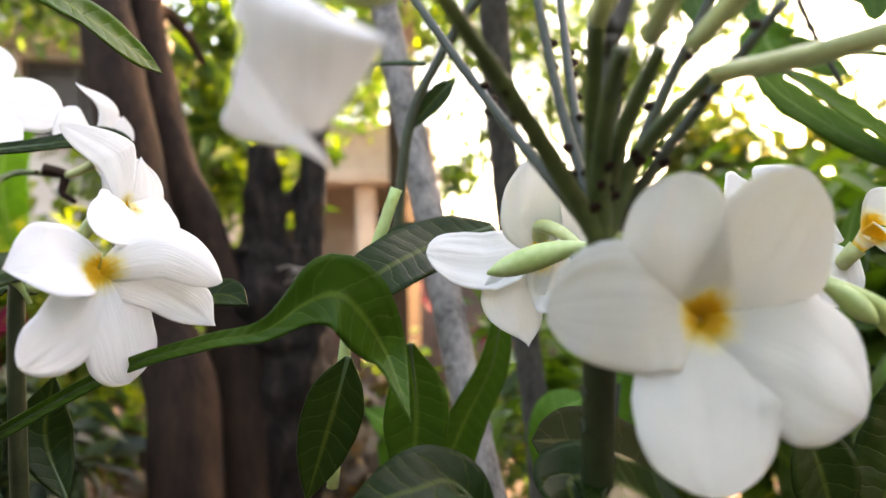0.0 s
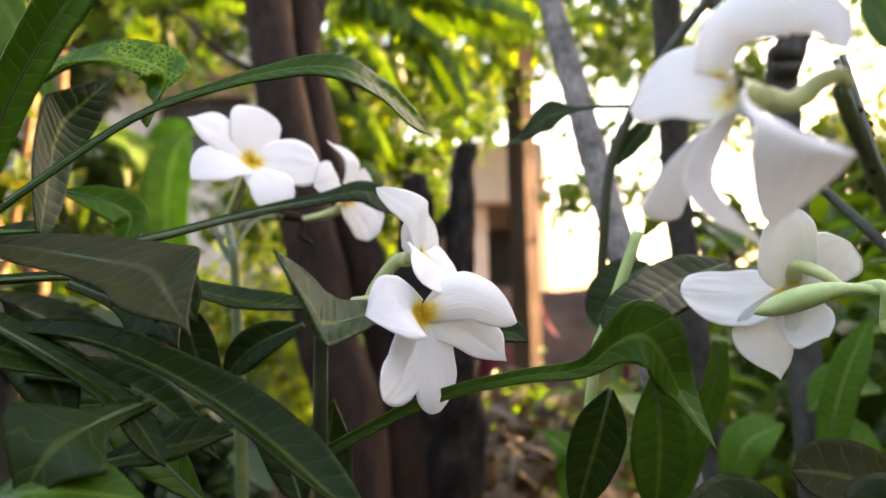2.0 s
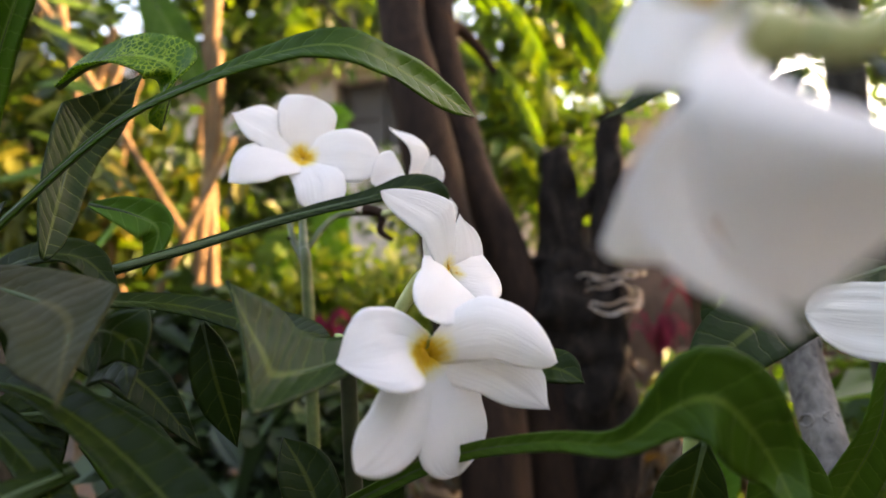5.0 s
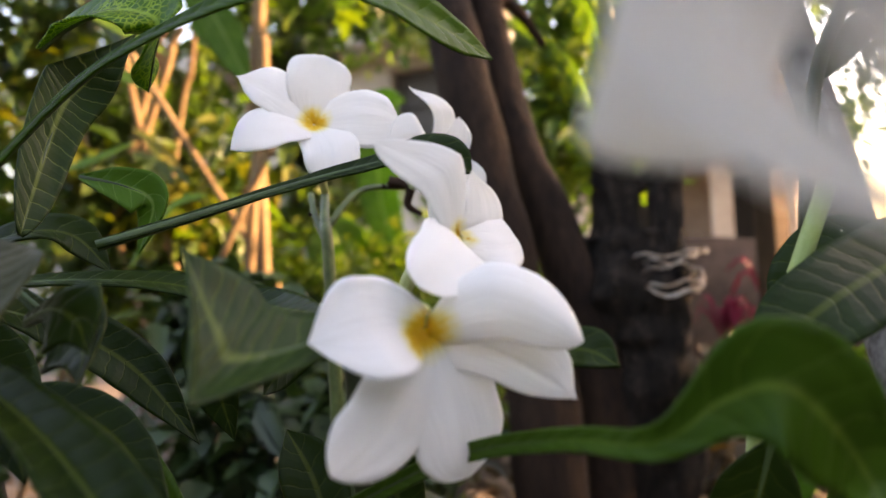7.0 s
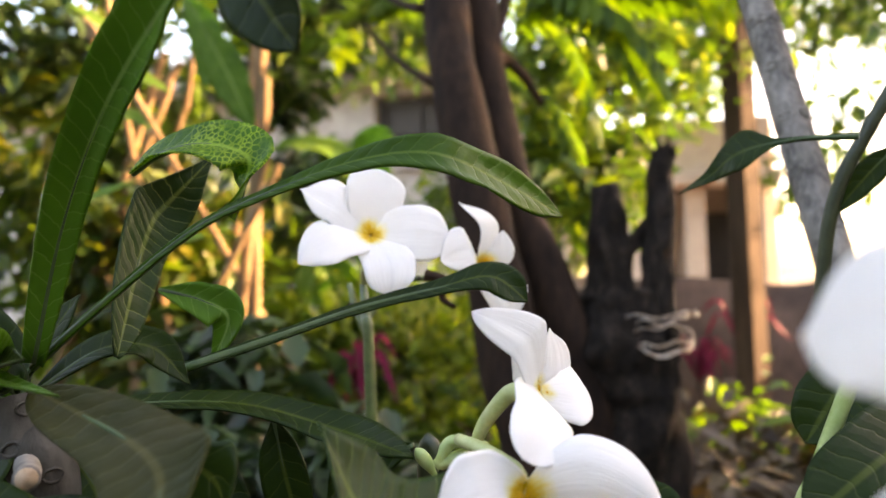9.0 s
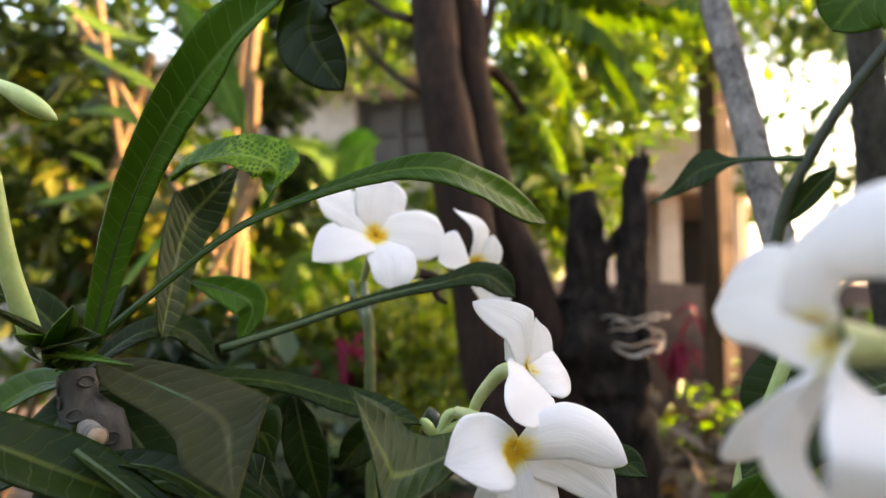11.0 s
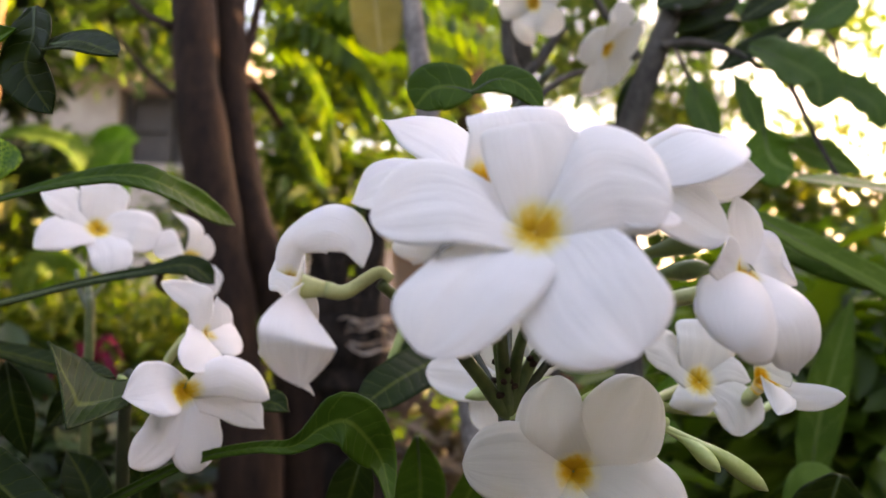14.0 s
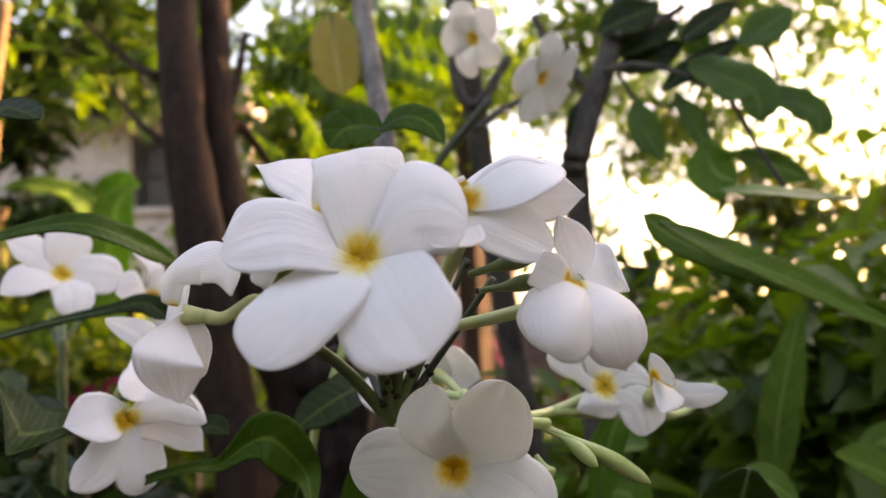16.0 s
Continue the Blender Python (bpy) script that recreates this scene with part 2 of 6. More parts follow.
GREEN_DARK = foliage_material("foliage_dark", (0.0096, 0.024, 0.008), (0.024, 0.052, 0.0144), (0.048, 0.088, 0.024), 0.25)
GREEN_CROTON = foliage_material("foliage_croton", (0.0224, 0.0544, 0.00832), (0.0768, 0.115, 0.0128), (0.192, 0.166, 0.0224), 0.4)
# lighter leaf green: part of the backlight's glow is put into the colour
LEAF_BACKLIT = leaf_material("leaf_backlit", (0.08, 0.16, 0.05), (0.14, 0.25, 0.08), (0.18, 0.28, 0.1), 0.34, 0.6)
LEAF_YELLOW = leaf_material("leaf_yellowed", (0.4, 0.3, 0.06), (0.5, 0.4, 0.12), (0.55, 0.45, 0.2), 0.5, 0.4)
CUT = plain_material("cut_wood", (0.45, 0.3, 0.18), (0.62, 0.46, 0.3), 400, 0.7, 0.2, 0.0005)

GREEN_FROND = foliage_material("foliage_frond", (0.0337, 0.0786, 0.00899), (0.0749, 0.143, 0.0134), (0.15, 0.224, 0.0187), 0.5)
LEAF_LIGHT = leaf_material("leaf_light", (0.0644, 0.147, 0.023), (0.138, 0.248, 0.0368), (0.221, 0.331, 0.092), 0.45, 0.45, None, 0.03)
LEAF_CRIMSON = leaf_material("leaf_crimson", (0.12, 0.0072, 0.0216), (0.3, 0.0144, 0.072), (0.36, 0.0576, 0.115), 0.4, 0.4)

THROAT = petal_material("throat_yellow", (0.86, 0.6, 0.02))

BARK_DARK = bark_material("bark_dark_grey", (0.035, 0.033, 0.028), (0.1, 0.095, 0.08), 45, 0.6, 0.003)

# ---- building blocks ----
def part(name, bm, material, parent=None, label="", smooth=True):
    me = bpy.data.meshes.new(name)
    bm.to_mesh(me)
    bm.free()
    if smooth:
        me.polygons.foreach_set("use_smooth", [True] * len(me.polygons))
    me.materials.append(material)
    ob = new(name, me)
    if parent is not None:
        ob.parent = parent
    return tagged(ob, label)


def thing(name, place, label, category, group="", kind=""):
    ob = new(name)
    ob.empty_display_size = 0.01
    ob.location = place
    return tagged(ob, label, category, group, kind)


def spline(points, n):
    """Smooth samples through the points."""
    p = [Vector(q) for q in points]
    p = [2 * p[0] - p[1]] + p + [2 * p[-1] - p[-2]]
    out = []
    for k in range(n):
        s = k / (n - 1) * (len(p) - 3)
        i = min(int(s), len(p) - 4)
        f = s - i
        a, b, c, d = p[i:i + 4]
        out.append(0.5 * (2 * b + (c - a) * f + (2 * a - 5 * b + 4 * c - d) * f * f + (3 * b - a - 3 * c + d) * f ** 3))
    return out


def between(table, u):
    """Smoothly reads a table of (place, value)."""
    n = len(table)
    for k in range(n - 1):
        (a, x), (b, y) = table[k], table[k + 1]
        if u <= b:
            slope = (y - x) / (b - a)
            left = (y - table[k - 1][1]) / (b - table[k - 1][0]) if k else slope
            right = (table[k + 2][1] - x) / (table[k + 2][0] - a) if k + 2 < n else slope
            f, h = (u - a) / (b - a), b - a
            return max(0.0, x * (1 + 2 * f) * (1 - f) ** 2 + y * f * f * (3 - 2 * f) + h * f * (1 - f) * (left * (1 - f) - right * f))
    return table[-1][1]


def tube(bm, points, radii, sides=8, wobble=0.0, seed=0):
    """A round tube along the points, closed at both ends."""
    rings = []
    side = None
    for k, q in enumerate(points):
        t = (points[min(k + 1, len(points) - 1)] - points[max(k - 1, 0)]).normalized()
        if side is None:
            side = t.orthogonal().normalized()
        side = (side - t * side.dot(t)).normalized()
        up = t.cross(side)
        r = radii(k / (len(points) - 1)) if callable(radii) else radii
        ring = []
        for s in range(sides):
            a = 2 * math.pi * s / sides
            w = 1 + wobble * noise.noise(Vector((q.x * 9 + math.cos(a), q.y * 9 + math.sin(a) + seed, q.z * 9 + seed * 1.7)) * 1.3)
            ring.append(bm.verts.new(q + (side * math.cos(a) + up * math.sin(a)) * r * w))
        rings.append(ring)
    for r0, r1 in zip(rings, rings[1:]):
        for s in range(sides):
            bm.faces.new((r0[s], r0[(s + 1) % sides], r1[(s + 1) % sides], r1[s]))
    bm.faces.new(rings[0][::-1])
    bm.faces.new(rings[-1])
    return rings


def block(bm, lo, hi):
    """A box between two corners, with softened edges."""
    v = [bm.verts.new((x, y, z)) for x in (lo[0], hi[0]) for y in (lo[1], hi[1]) for z in (lo[2], hi[2])]
    f = [bm.faces.new([v[i] for i in q]) for q in ((0, 1, 3, 2), (4, 6, 7, 5), (0, 4, 5, 1), (2, 3, 7, 6), (0, 2, 6, 4), (1, 5, 7, 3))]
    bmesh.ops.recalc_face_normals(bm, faces=f)
    return v


def strip(bm, rows, uv_of):
    """A sheet from rows of places, with UV."""
    uv = bm.loops.layers.uv.verify()
    grid = [[bm.verts.new(p) for p in row] for row in rows]
    for i in range(len(rows) - 1):
        for j in range(len(rows[0]) - 1):
            f = bm.faces.new((grid[i][j], grid[i][j + 1], grid[i + 1][j + 1], grid[i + 1][j]))
            for loop, (a, b) in zip(f.loops, ((i, j), (i, j + 1), (i + 1, j + 1), (i + 1, j))):
                loop[uv].uv = uv_of(a, b)


def thicken(ob, t):
    m = ob.modifiers.new("thickness", "SOLIDIFY")
    m.thickness, m.offset, m.use_even_offset = t, 0.0, False
    return ob


# ---- ground ----
def build_ground():
    rng = random.Random(4)
    bm = bmesh.new()
    xs = [-60, -25, -10, -5] + [-3 + 0.2 * k for k in range(36)] + [6, 10, 25, 60]
    ys = [-40, -12, -4, -2] + [-1 + 0.2 * k for k in range(36)] + [8, 12, 25, 60, 150]
    grid = []
    for y in ys:
        row = []
        for x in xs:
            near = max(0.0, 1 - max(abs(x), abs(y - 2)) / 6)
            z = near * (0.06 * noise.noise(Vector((x * 1.7, y * 1.7, 0))) + 0.025 * noise.noise(Vector((x * 6, y * 6, 3))))
            row.append(bm.verts.new((x, y, z)))
        grid.append(row)
    for i in range(len(ys) - 1):
        for j in range(len(xs) - 1):
            bm.faces.new((grid[i][j], grid[i][j + 1], grid[i + 1][j + 1], grid[i + 1][j]))
    tagged(part("ground", bm, SOIL), "bare dark brown garden soil", "ground", kind="structure")


build_ground()


def scatter(name, spots, size, material, label, category, seed, droop=0.3, slim=0.42, kind="stuff"):
    """Many small folded leaves at the given places, as one mass. spots: (place, facing or None)."""
    rng = random.Random(seed)
    verts, faces = [], []
    for q in spots:
        q = Vector(q)
        s = size * rng.uniform(0.6, 1.3)
        a, e = rng.uniform(0, 2 * math.pi), rng.gauss(-droop, 0.45)
        along = Vector((math.cos(a) * math.cos(e), math.sin(a) * math.cos(e), math.sin(e)))
        side = along.cross(Vector((rng.gauss(0, 0.4), rng.gauss(0, 0.4), 1))).normalized()
        up = side.cross(along)
        k = len(verts)
        w = s * slim * rng.uniform(0.75, 1.2)
        bend = up * -s * 0.16
        for f, x, lift in ((0, 0, 0), (0.35, 0.5, 0.12), (0.35, -0.5, 0.12), (0.4, 0, 0), (0.75, 0.36, 0.06), (0.75, -0.36, 0.06), (1, 0, 0)):
            verts.append(q + along * s * f + side * w * x + up * s * lift + bend * f * f)
        faces += [(k, k + 1, k + 3), (k, k + 3, k + 2), (k + 3, k + 1, k + 4), (k + 3, k + 5, k + 2), (k + 3, k + 4, k + 6), (k + 3, k + 6, k + 5)]
    me = bpy.data.meshes.new(name)
    me.from_pydata([tuple(v) for v in verts], [], faces)
    me.materials.append(material)
    me.polygons.foreach_set("use_smooth", [True] * len(me.polygons))
    return tagged(new(name, me), label, category, kind=kind)


def clumps(rng, centres, count, spread):
    """Leaf places gathered round twig ends inside an uneven mass."""
    out = []
    for c, r in centres:
        c = Vector(c)
        twigs = []
        for k in range(max(6, count // 14)):
            d = Vector((rng.gauss(0, 1), rng.gauss(0, 1), rng.gauss(0, 1))).normalized()
            twigs.append(c + Vector((d.x * r[0], d.y * r[1], d.z * r[2])) * rng.uniform(0.25, 1.0))
        for k in range(count):
            t = rng.choice(twigs)
            out.append(t + Vector((rng.gauss(0, spread), rng.gauss(0, spread), rng.gauss(0, spread))))
    return out


# ---- far setting: the house behind the garden ----
def build_house():
    y = 7.0
    house = thing("house", (-1.2, y, 0), "weathered white and pink plastered low house", "house")

    def piece(name, lo, hi, mat, label="", parent=None, soft=0.012):
        bm = bmesh.new()
        o = house.location
        block(bm, Vector(lo) - o, Vector(hi) - o)
        bmesh.ops.bevel(bm, geom=bm.edges[:], offset=soft, segments=1, affect="EDGES")
        return part(name, bm, mat, parent or house, label, smooth=False)
    # left wing with the dark window
    piece("wall", (-7.5, y, 0), (-2.38, y + 0.25, 3.3), PLASTER)
    piece("wall", (-2.38, y, 0), (-1.5, y + 0.25, 1.95), PLASTER)
    piece("wall", (-2.38, y, 2.68), (-1.5, y + 0.25, 3.3), PLASTER)
    piece("wall", (-1.5, y, 0), (-1.2, y + 0.25, 3.3), PLASTER)
    window = piece("window", (-2.38, y + 0.18, 1.95), (-1.5, y + 0.24, 2.68), SHADE_WOOD, "dark unlit window")
    for x in (-2.36, -1.97, -1.57):
        piece("frame", (x, y + 0.12, 1.95), (x + 0.06, y + 0.17, 2.68), SHADE_WOOD, "", window, 0.004)
    for z in (1.97, 2.3, 2.6):
        piece("frame", (-2.36, y + 0.13, z), (-1.51, y + 0.16, z + 0.04), SHADE_WOOD, "", window, 0.004)
    piece("sill", (-2.5, y - 0.08, 1.89), (-1.42, y + 0.02, 1.95), PLASTER, "", window, 0.006)
    piece("eave", (-7.6, y - 0.6, 2.8), (-1.1, y + 0.3, 2.95), PLASTER, "grey concrete sunshade slab")
    # right wing: a long parapet over a shaded veranda
    piece("parapet", (-1.2, y - 0.1, 1.66), (1.36, y + 0.15, 2.15), PLASTER_PINK, "faded pink parapet")
    piece("ledge", (-1.2, y - 0.25, 1.55), (1.42, y + 0.15, 1.66), PLASTER_PINK)
    for x in (-0.6, 0.12, 0.62, 1.14):
        piece("pillar", (x, y - 0.05, 0), (x + 0.18, y + 0.13, 1.55), PLASTER_PINK)
    for x in (-0.2, 0.85):
        piece("door", (x, y + 1.1, 0), (x + 0.45, y + 1.18, 1.4), SHADE_WOOD, "dark closed door")
    piece("wall", (-1.2, y + 1.2, 0), (1.45, y + 1.35, 2.15), PLASTER_PINK)
    # end wall added to keep the low sun out of the veranda
    piece("added_side_wall", (1.3, y + 0.15, 0), (1.42, y + 3.8, 2.05), PLASTER_PINK)
    piece("roof", (-7.5, y + 0.25, 3.2), (-1.2, y + 4, 3.4), PLASTER)
    piece("roof", (-1.2, y + 0.1, 2.05), (1.4, y + 4, 2.12), PLASTER)
    piece("back_wall", (-7.5, y + 3.8, 0), (1.4, y + 4, 2.05), PLASTER)
    return house


HOUSE = build_house()
HOUSE.location.x -= 0.14


def build_mud_wall():
    rng = random.Random(8)
    bm = bmesh.new()
    ys = 3.6
    n = 40
    rows = []
    for k in range(n + 1):
        x = -3 + 5.6 * k / n
        top = 0.75 + 0.05 * noise.noise(Vector((x * 2, 0, 0)))
        d = [0.03 * noise.noise(Vector((x * 3, z * 3, 1))) for z in range(5)]
        rows.append([(x, ys + d[0], -0.05), (x, ys + d[1], top * 0.45), (x, ys + 0.03 + d[2], top), (x, ys + 0.22 + d[3], top), (x, ys + 0.25, -0.05)])
    strip(bm, rows, lambda a, b: (a / n, b / 4))
    bmesh.ops.recalc_face_normals(bm, faces=bm.faces[:])
    tagged(part("garden_wall", bm, MUD), "low dark brown mud garden wall", "wall", kind="structure")


build_mud_wall()

# ---- trees, stump and posts ----
def rooted(name, points, radii, material, label, category, sides=14, n=36, wobble=0.12, seed=0, part_name="trunk", group=""):
    """A thing with one long trunk, standing on the soil."""
    base = Vector(points[0])
    ob = thing(name, base, label, category, group)
    bm = bmesh.new()
    tube(bm, [q - base for q in spline(points, n)], radii, sides, wobble, seed)
    part(part_name, bm, material, ob)
    return ob


TREE = rooted("tree", [(0.06, 0.86, -0.05), (0.0537, 0.9388, 0.5287), (0.0178, 0.9748, 0.6844), (-0.0106, 1.0031, 0.8232), (-0.0547, 1.0458, 1.0166), (-0.0939, 1.1083, 1.2509), (-0.1688, 1.2636, 1.9707)],
              lambda u: 0.042 - 0.013 * u, BARK, "slim brown garden tree with rough bark", "tree", 18, 60, 0.14, 1)
TREE_TWIN = rooted("tree", [(0.12, 0.95, -0.05), (0.0957, 1.0477, 0.5994), (0.0647, 1.0648, 0.7430), (0.0100, 1.0868, 0.8891), (-0.0274, 1.1231, 1.0336), (-0.0519, 1.1681, 1.2735), (-0.0868, 1.2821, 1.9716)],
                   lambda u: 0.037 - 0.015 * u, BARK, "thinner brown tree leaning beside its twin", "tree", 18, 60, 0.14, 2)
for tree, pts_, r in ((TREE_TWIN, [(-0.0331, 1.1312, 1.0525), (-0.0216, 1.1619, 1.1114), (0.0051, 1.1893, 1.0916), (0.0284, 1.2169, 1.0532)], 0.012), (TREE_TWIN, [(-0.0365, 1.1382, 1.1052), (-0.0204, 1.1792, 1.1869), (-0.0147, 1.2268, 1.2960)], 0.012),
                      (TREE, [(-0.1107, 1.0776, 1.1649), (-0.1774, 1.1425, 1.2113), (-0.2901, 1.2148, 1.3152)], 0.008), (TREE, [(-0.1008, 1.0794, 1.0610), (-0.1832, 1.1773, 1.1280), (-0.2764, 1.2732, 1.2299)], 0.006)):
    base = Vector(pts_[0])
    bm = bmesh.new()
    tube(bm, [q - tree.location for q in spline(pts_, 14)], lambda u, r=r: r * (1 - 0.5 * u), 8, 0.15)
    part("branch", bm, BARK, tree)


for tree in (TREE, TREE_TWIN):
    tree.location.x -= 0.019


def build_stump():
    base = Vector((0.1233, 1.1089, 0.2957))
    base.z = 0
    stump = thing("tree_stump", base, "charred black two-pronged tree stump", "stump")

    def prong(points, r0, r1, seed, jag):
        bm = bmesh.new()
        rings = tube(bm, [q - base for q in spline(points, 60)], lambda u: r0 + (r1 - r0) * u, 30, 0.35, seed)
        for ring in rings:
            mid = sum((v.co for v in ring), Vector()) / len(ring)
            for v in ring:
                lump = noise.noise(v.co * 28) * 0.5 + noise.noise(Vector((v.co.x * 120, v.co.y * 120, v.co.z * 40))) * 0.3
                v.co += (v.co - mid) * lump * 0.5
        rng = random.Random(seed)
        for v in rings[-1] + rings[-2]:
            v.co.z += rng.uniform(-jag, jag)
        return bm
    part("trunk", prong([tuple(base), (0.1268, 1.0975, 0.5612), (0.1231, 1.0911, 0.6825), (0.1191, 1.0965, 0.7695)], 0.075, 0.052, 5, 0.006), CHAR, stump)
    part("prong", prong([(0.1153, 1.0962, 0.7580), (0.1168, 1.0930, 0.8346), (0.1123, 1.0888, 0.9035)], 0.032, 0.02, 6, 0.012), CHAR, stump)
    part("prong", prong([(0.1709, 1.0916, 0.6841), (0.1746, 1.0883, 0.7742), (0.1807, 1.0958, 0.8652), (0.1881, 1.0935, 0.9525)], 0.024, 0.015, 7, 0.012), CHAR, stump)
    part("prong", prong([(0.1377, 1.0981, 0.8272), (0.1564, 1.1016, 0.8427), (0.1763, 1.0948, 0.8651)], 0.014, 0.012, 9, 0.002), CHAR, stump)
    part("splinter", prong([(0.1881, 1.0940, 0.9411), (0.1925, 1.0943, 0.9563), (0.1948, 1.0942, 0.9700)], 0.007, 0.001, 8, 0.0), CHAR, stump)
    return stump


STUMP = build_stump()
STUMP.location.x -= 0.010


def build_wire():
    c = Vector((0.1646, 1.0680, 0.7215))
    coil = thing("wire_coil", c, "loose coil of rusty and grey wire round the stump", "wire")
    rng = random.Random(3)
    for k in range(6):
        bm = bmesh.new()
        pts = []
        r, tilt = rng.uniform(0.03, 0.045), rng.uniform(-0.55, 0.55)
        for s in range(25):
            a = 2 * math.pi * s / 24 + k
            pts.append(Vector((r * math.cos(a), r * math.sin(a), 0.009 * (k - 2.5) + r * tilt * math.cos(a + 0.7 * k) + 0.003 * math.sin(5 * a))))
        tube(bm, pts, 0.0014, 6)
        part("loop", bm, WIRE, coil)
    bm = bmesh.new()
    tube(bm, [q - c for q in spline([(0.1704, 1.0700, 0.7047), (0.1595, 1.0591, 0.6655), (0.1396, 1.0560, 0.6348)], 12)], lambda u: 0.004 * (1 - u) + 0.001, 6)
    part("frayed_end", bm, CANE, coil)


build_wire()

def square_post(foot, size, height, turn, lean, label):
    post = thing("wooden_post", foot, label, "post")
    bm = bmesh.new()
    h = size / 2
    rings = []
    rng = random.Random(3)
    for k in range(30):
        z = height * k / 29
        r = [bm.verts.new((x * (h + 0.003 * noise.noise(Vector((x * 3, y * 3, z * 6)))) + lean * z, y * h, z)) for x, y in ((-1, -0.9), (-0.9, -1), (0.9, -1), (1, -0.9), (1, 0.9), (0.9, 1), (-0.9, 1), (-1, 0.9))]
        rings.append(r)
    for p, q in zip(rings, rings[1:]):
        for i in range(8):
            bm.faces.new((p[i], p[(i + 1) % 8], q[(i + 1) % 8], q[i]))
    bm.faces.new(rings[-1])
    ob = part("pole", bm, POLE, post, smooth=False)
    ob.rotation_euler = (0, 0, radians(turn))
    return post


square_post((0.517, 3.05, 0.0), 0.089, 3.6, -45, -0.012, "upright squared wooden post catching low sun")


# ---- plumeria plants: stems, stalks, buds and leaves are their parts ----
PLANT_LEFT = thing("plumeria_plant", (0.0, 0.36, 0.0), "low plumeria plant with a rosette of dark glossy leaves", "plant", "plumeria plants")
PLANT_MIDDLE = thing("plumeria_plant", (0.07, 0.43, 0.0), "plumeria plant carrying two white flowers", "plant", "plumeria plants")
PLANT_LARGE = thing("plumeria_plant", (0.29, 0.40, 0.0), "plumeria plant with a large cluster of white flowers", "plant", "plumeria plants")
PLANT_FAR = thing("plumeria_plant", (0.42, 0.62, 0.0), "tall backlit plumeria plant with grey stems", "plant", "plumeria plants")


def on(plant, name, bm, material, base, label="", thick=0.0):
    """A part of a plant whose mesh is given from base."""
    ob = part(name, bm, material, plant, label)
    ob.location = Vector(base) - plant.location
    return thicken(ob, thick) if thick else ob


def stem(plant, points, radii, material, label="", sides=12, n=26, wobble=0.1, seed=0, scars=0, name="stem", scar_size=0.004):
    """A stem, with ring-shaped scars where leaves fell."""
    base = Vector(points[0])
    bm = bmesh.new()
    path = [q - base for q in spline(points, n)]
    tube(bm, path, radii, sides, wobble, seed)
    ob = on(plant, name, bm, material, base, label)
    rng = random.Random(seed + 9)
    for k in range(scars):
        i = rng.randrange(2, n - 2)
        r = radii(i / (n - 1))
        t = (path[i + 1] - path[i - 1]).normalized()
        a = rng.uniform(math.pi * 0.95, 2.05 * math.pi)
        nrm = Vector((math.cos(a), math.sin(a), 0))
        nrm = (nrm - t * nrm.dot(t)).normalized()
        s = nrm.cross(t)
        bm = bmesh.new()
        ring = [path[i] + nrm * r * 0.97 + s * math.cos(b) * scar_size + t * math.sin(b) * scar_size * 0.7 for b in [2 * math.pi * j / 10 for j in range(11)]]
        tube(bm, ring, scar_size * 0.17, 5)
        part("leaf_scar", bm, material, ob)
    return ob


stem(PLANT_FAR, [(0.36, 0.42, 0.0), (0.33, 0.41, 0.3), (0.293, 0.462, 0.5), (0.25, 0.574, 0.8), (0.207, 0.686, 1.1), (0.164, 0.798, 1.4), (0.13, 0.9, 1.7)],
     lambda u: 0.0115 - 0.003 * u, BARK_GREY, "grey stem with ring-shaped leaf scars", 14, 56, 0.08, 3, 80)
stem(PLANT_FAR, [(0.40, 0.72, 0.0), (0.384, 0.74, 0.5), (0.337, 0.683, 0.8), (0.313, 0.627, 0.95), (0.29, 0.57, 1.1), (0.262, 0.5, 1.3), (0.24, 0.46, 1.5)],
     lambda u: 0.0125 - 0.003 * u, BARK_DARK, "dark stem of the far plant", 14, 40, 0.14, 6, 30)


# ---- flowers ----
def bezier(a, b, c, d, s):
    return (1 - s) ** 3 * a + 3 * s * (1 - s) ** 2 * b + 3 * s * s * (1 - s) * c + s ** 3 * d


def rim(root, edge, tip, ahead, across, s, blunt, bulge=0.24, corner=0.0):
    """One side of a petal: from its root past its widest place to the tip, which it meets at a slant when it is not blunt.
    corner: how sharply it turns at its widest place."""
    k = (edge - root).length
    if s < 0.6:
        return bezier(root, root.lerp(edge, 0.3) + across * k * bulge, edge - ahead * k * 0.3 * (1 - corner), edge, s / 0.6)
    k = (tip - edge).length
    return bezier(edge, edge + ahead * k * 0.45 * (1 - corner), tip + across * k * 0.36 * blunt - ahead * k * (0.05 + 0.25 * (1 - blunt)), tip, (s - 0.6) / 0.4)


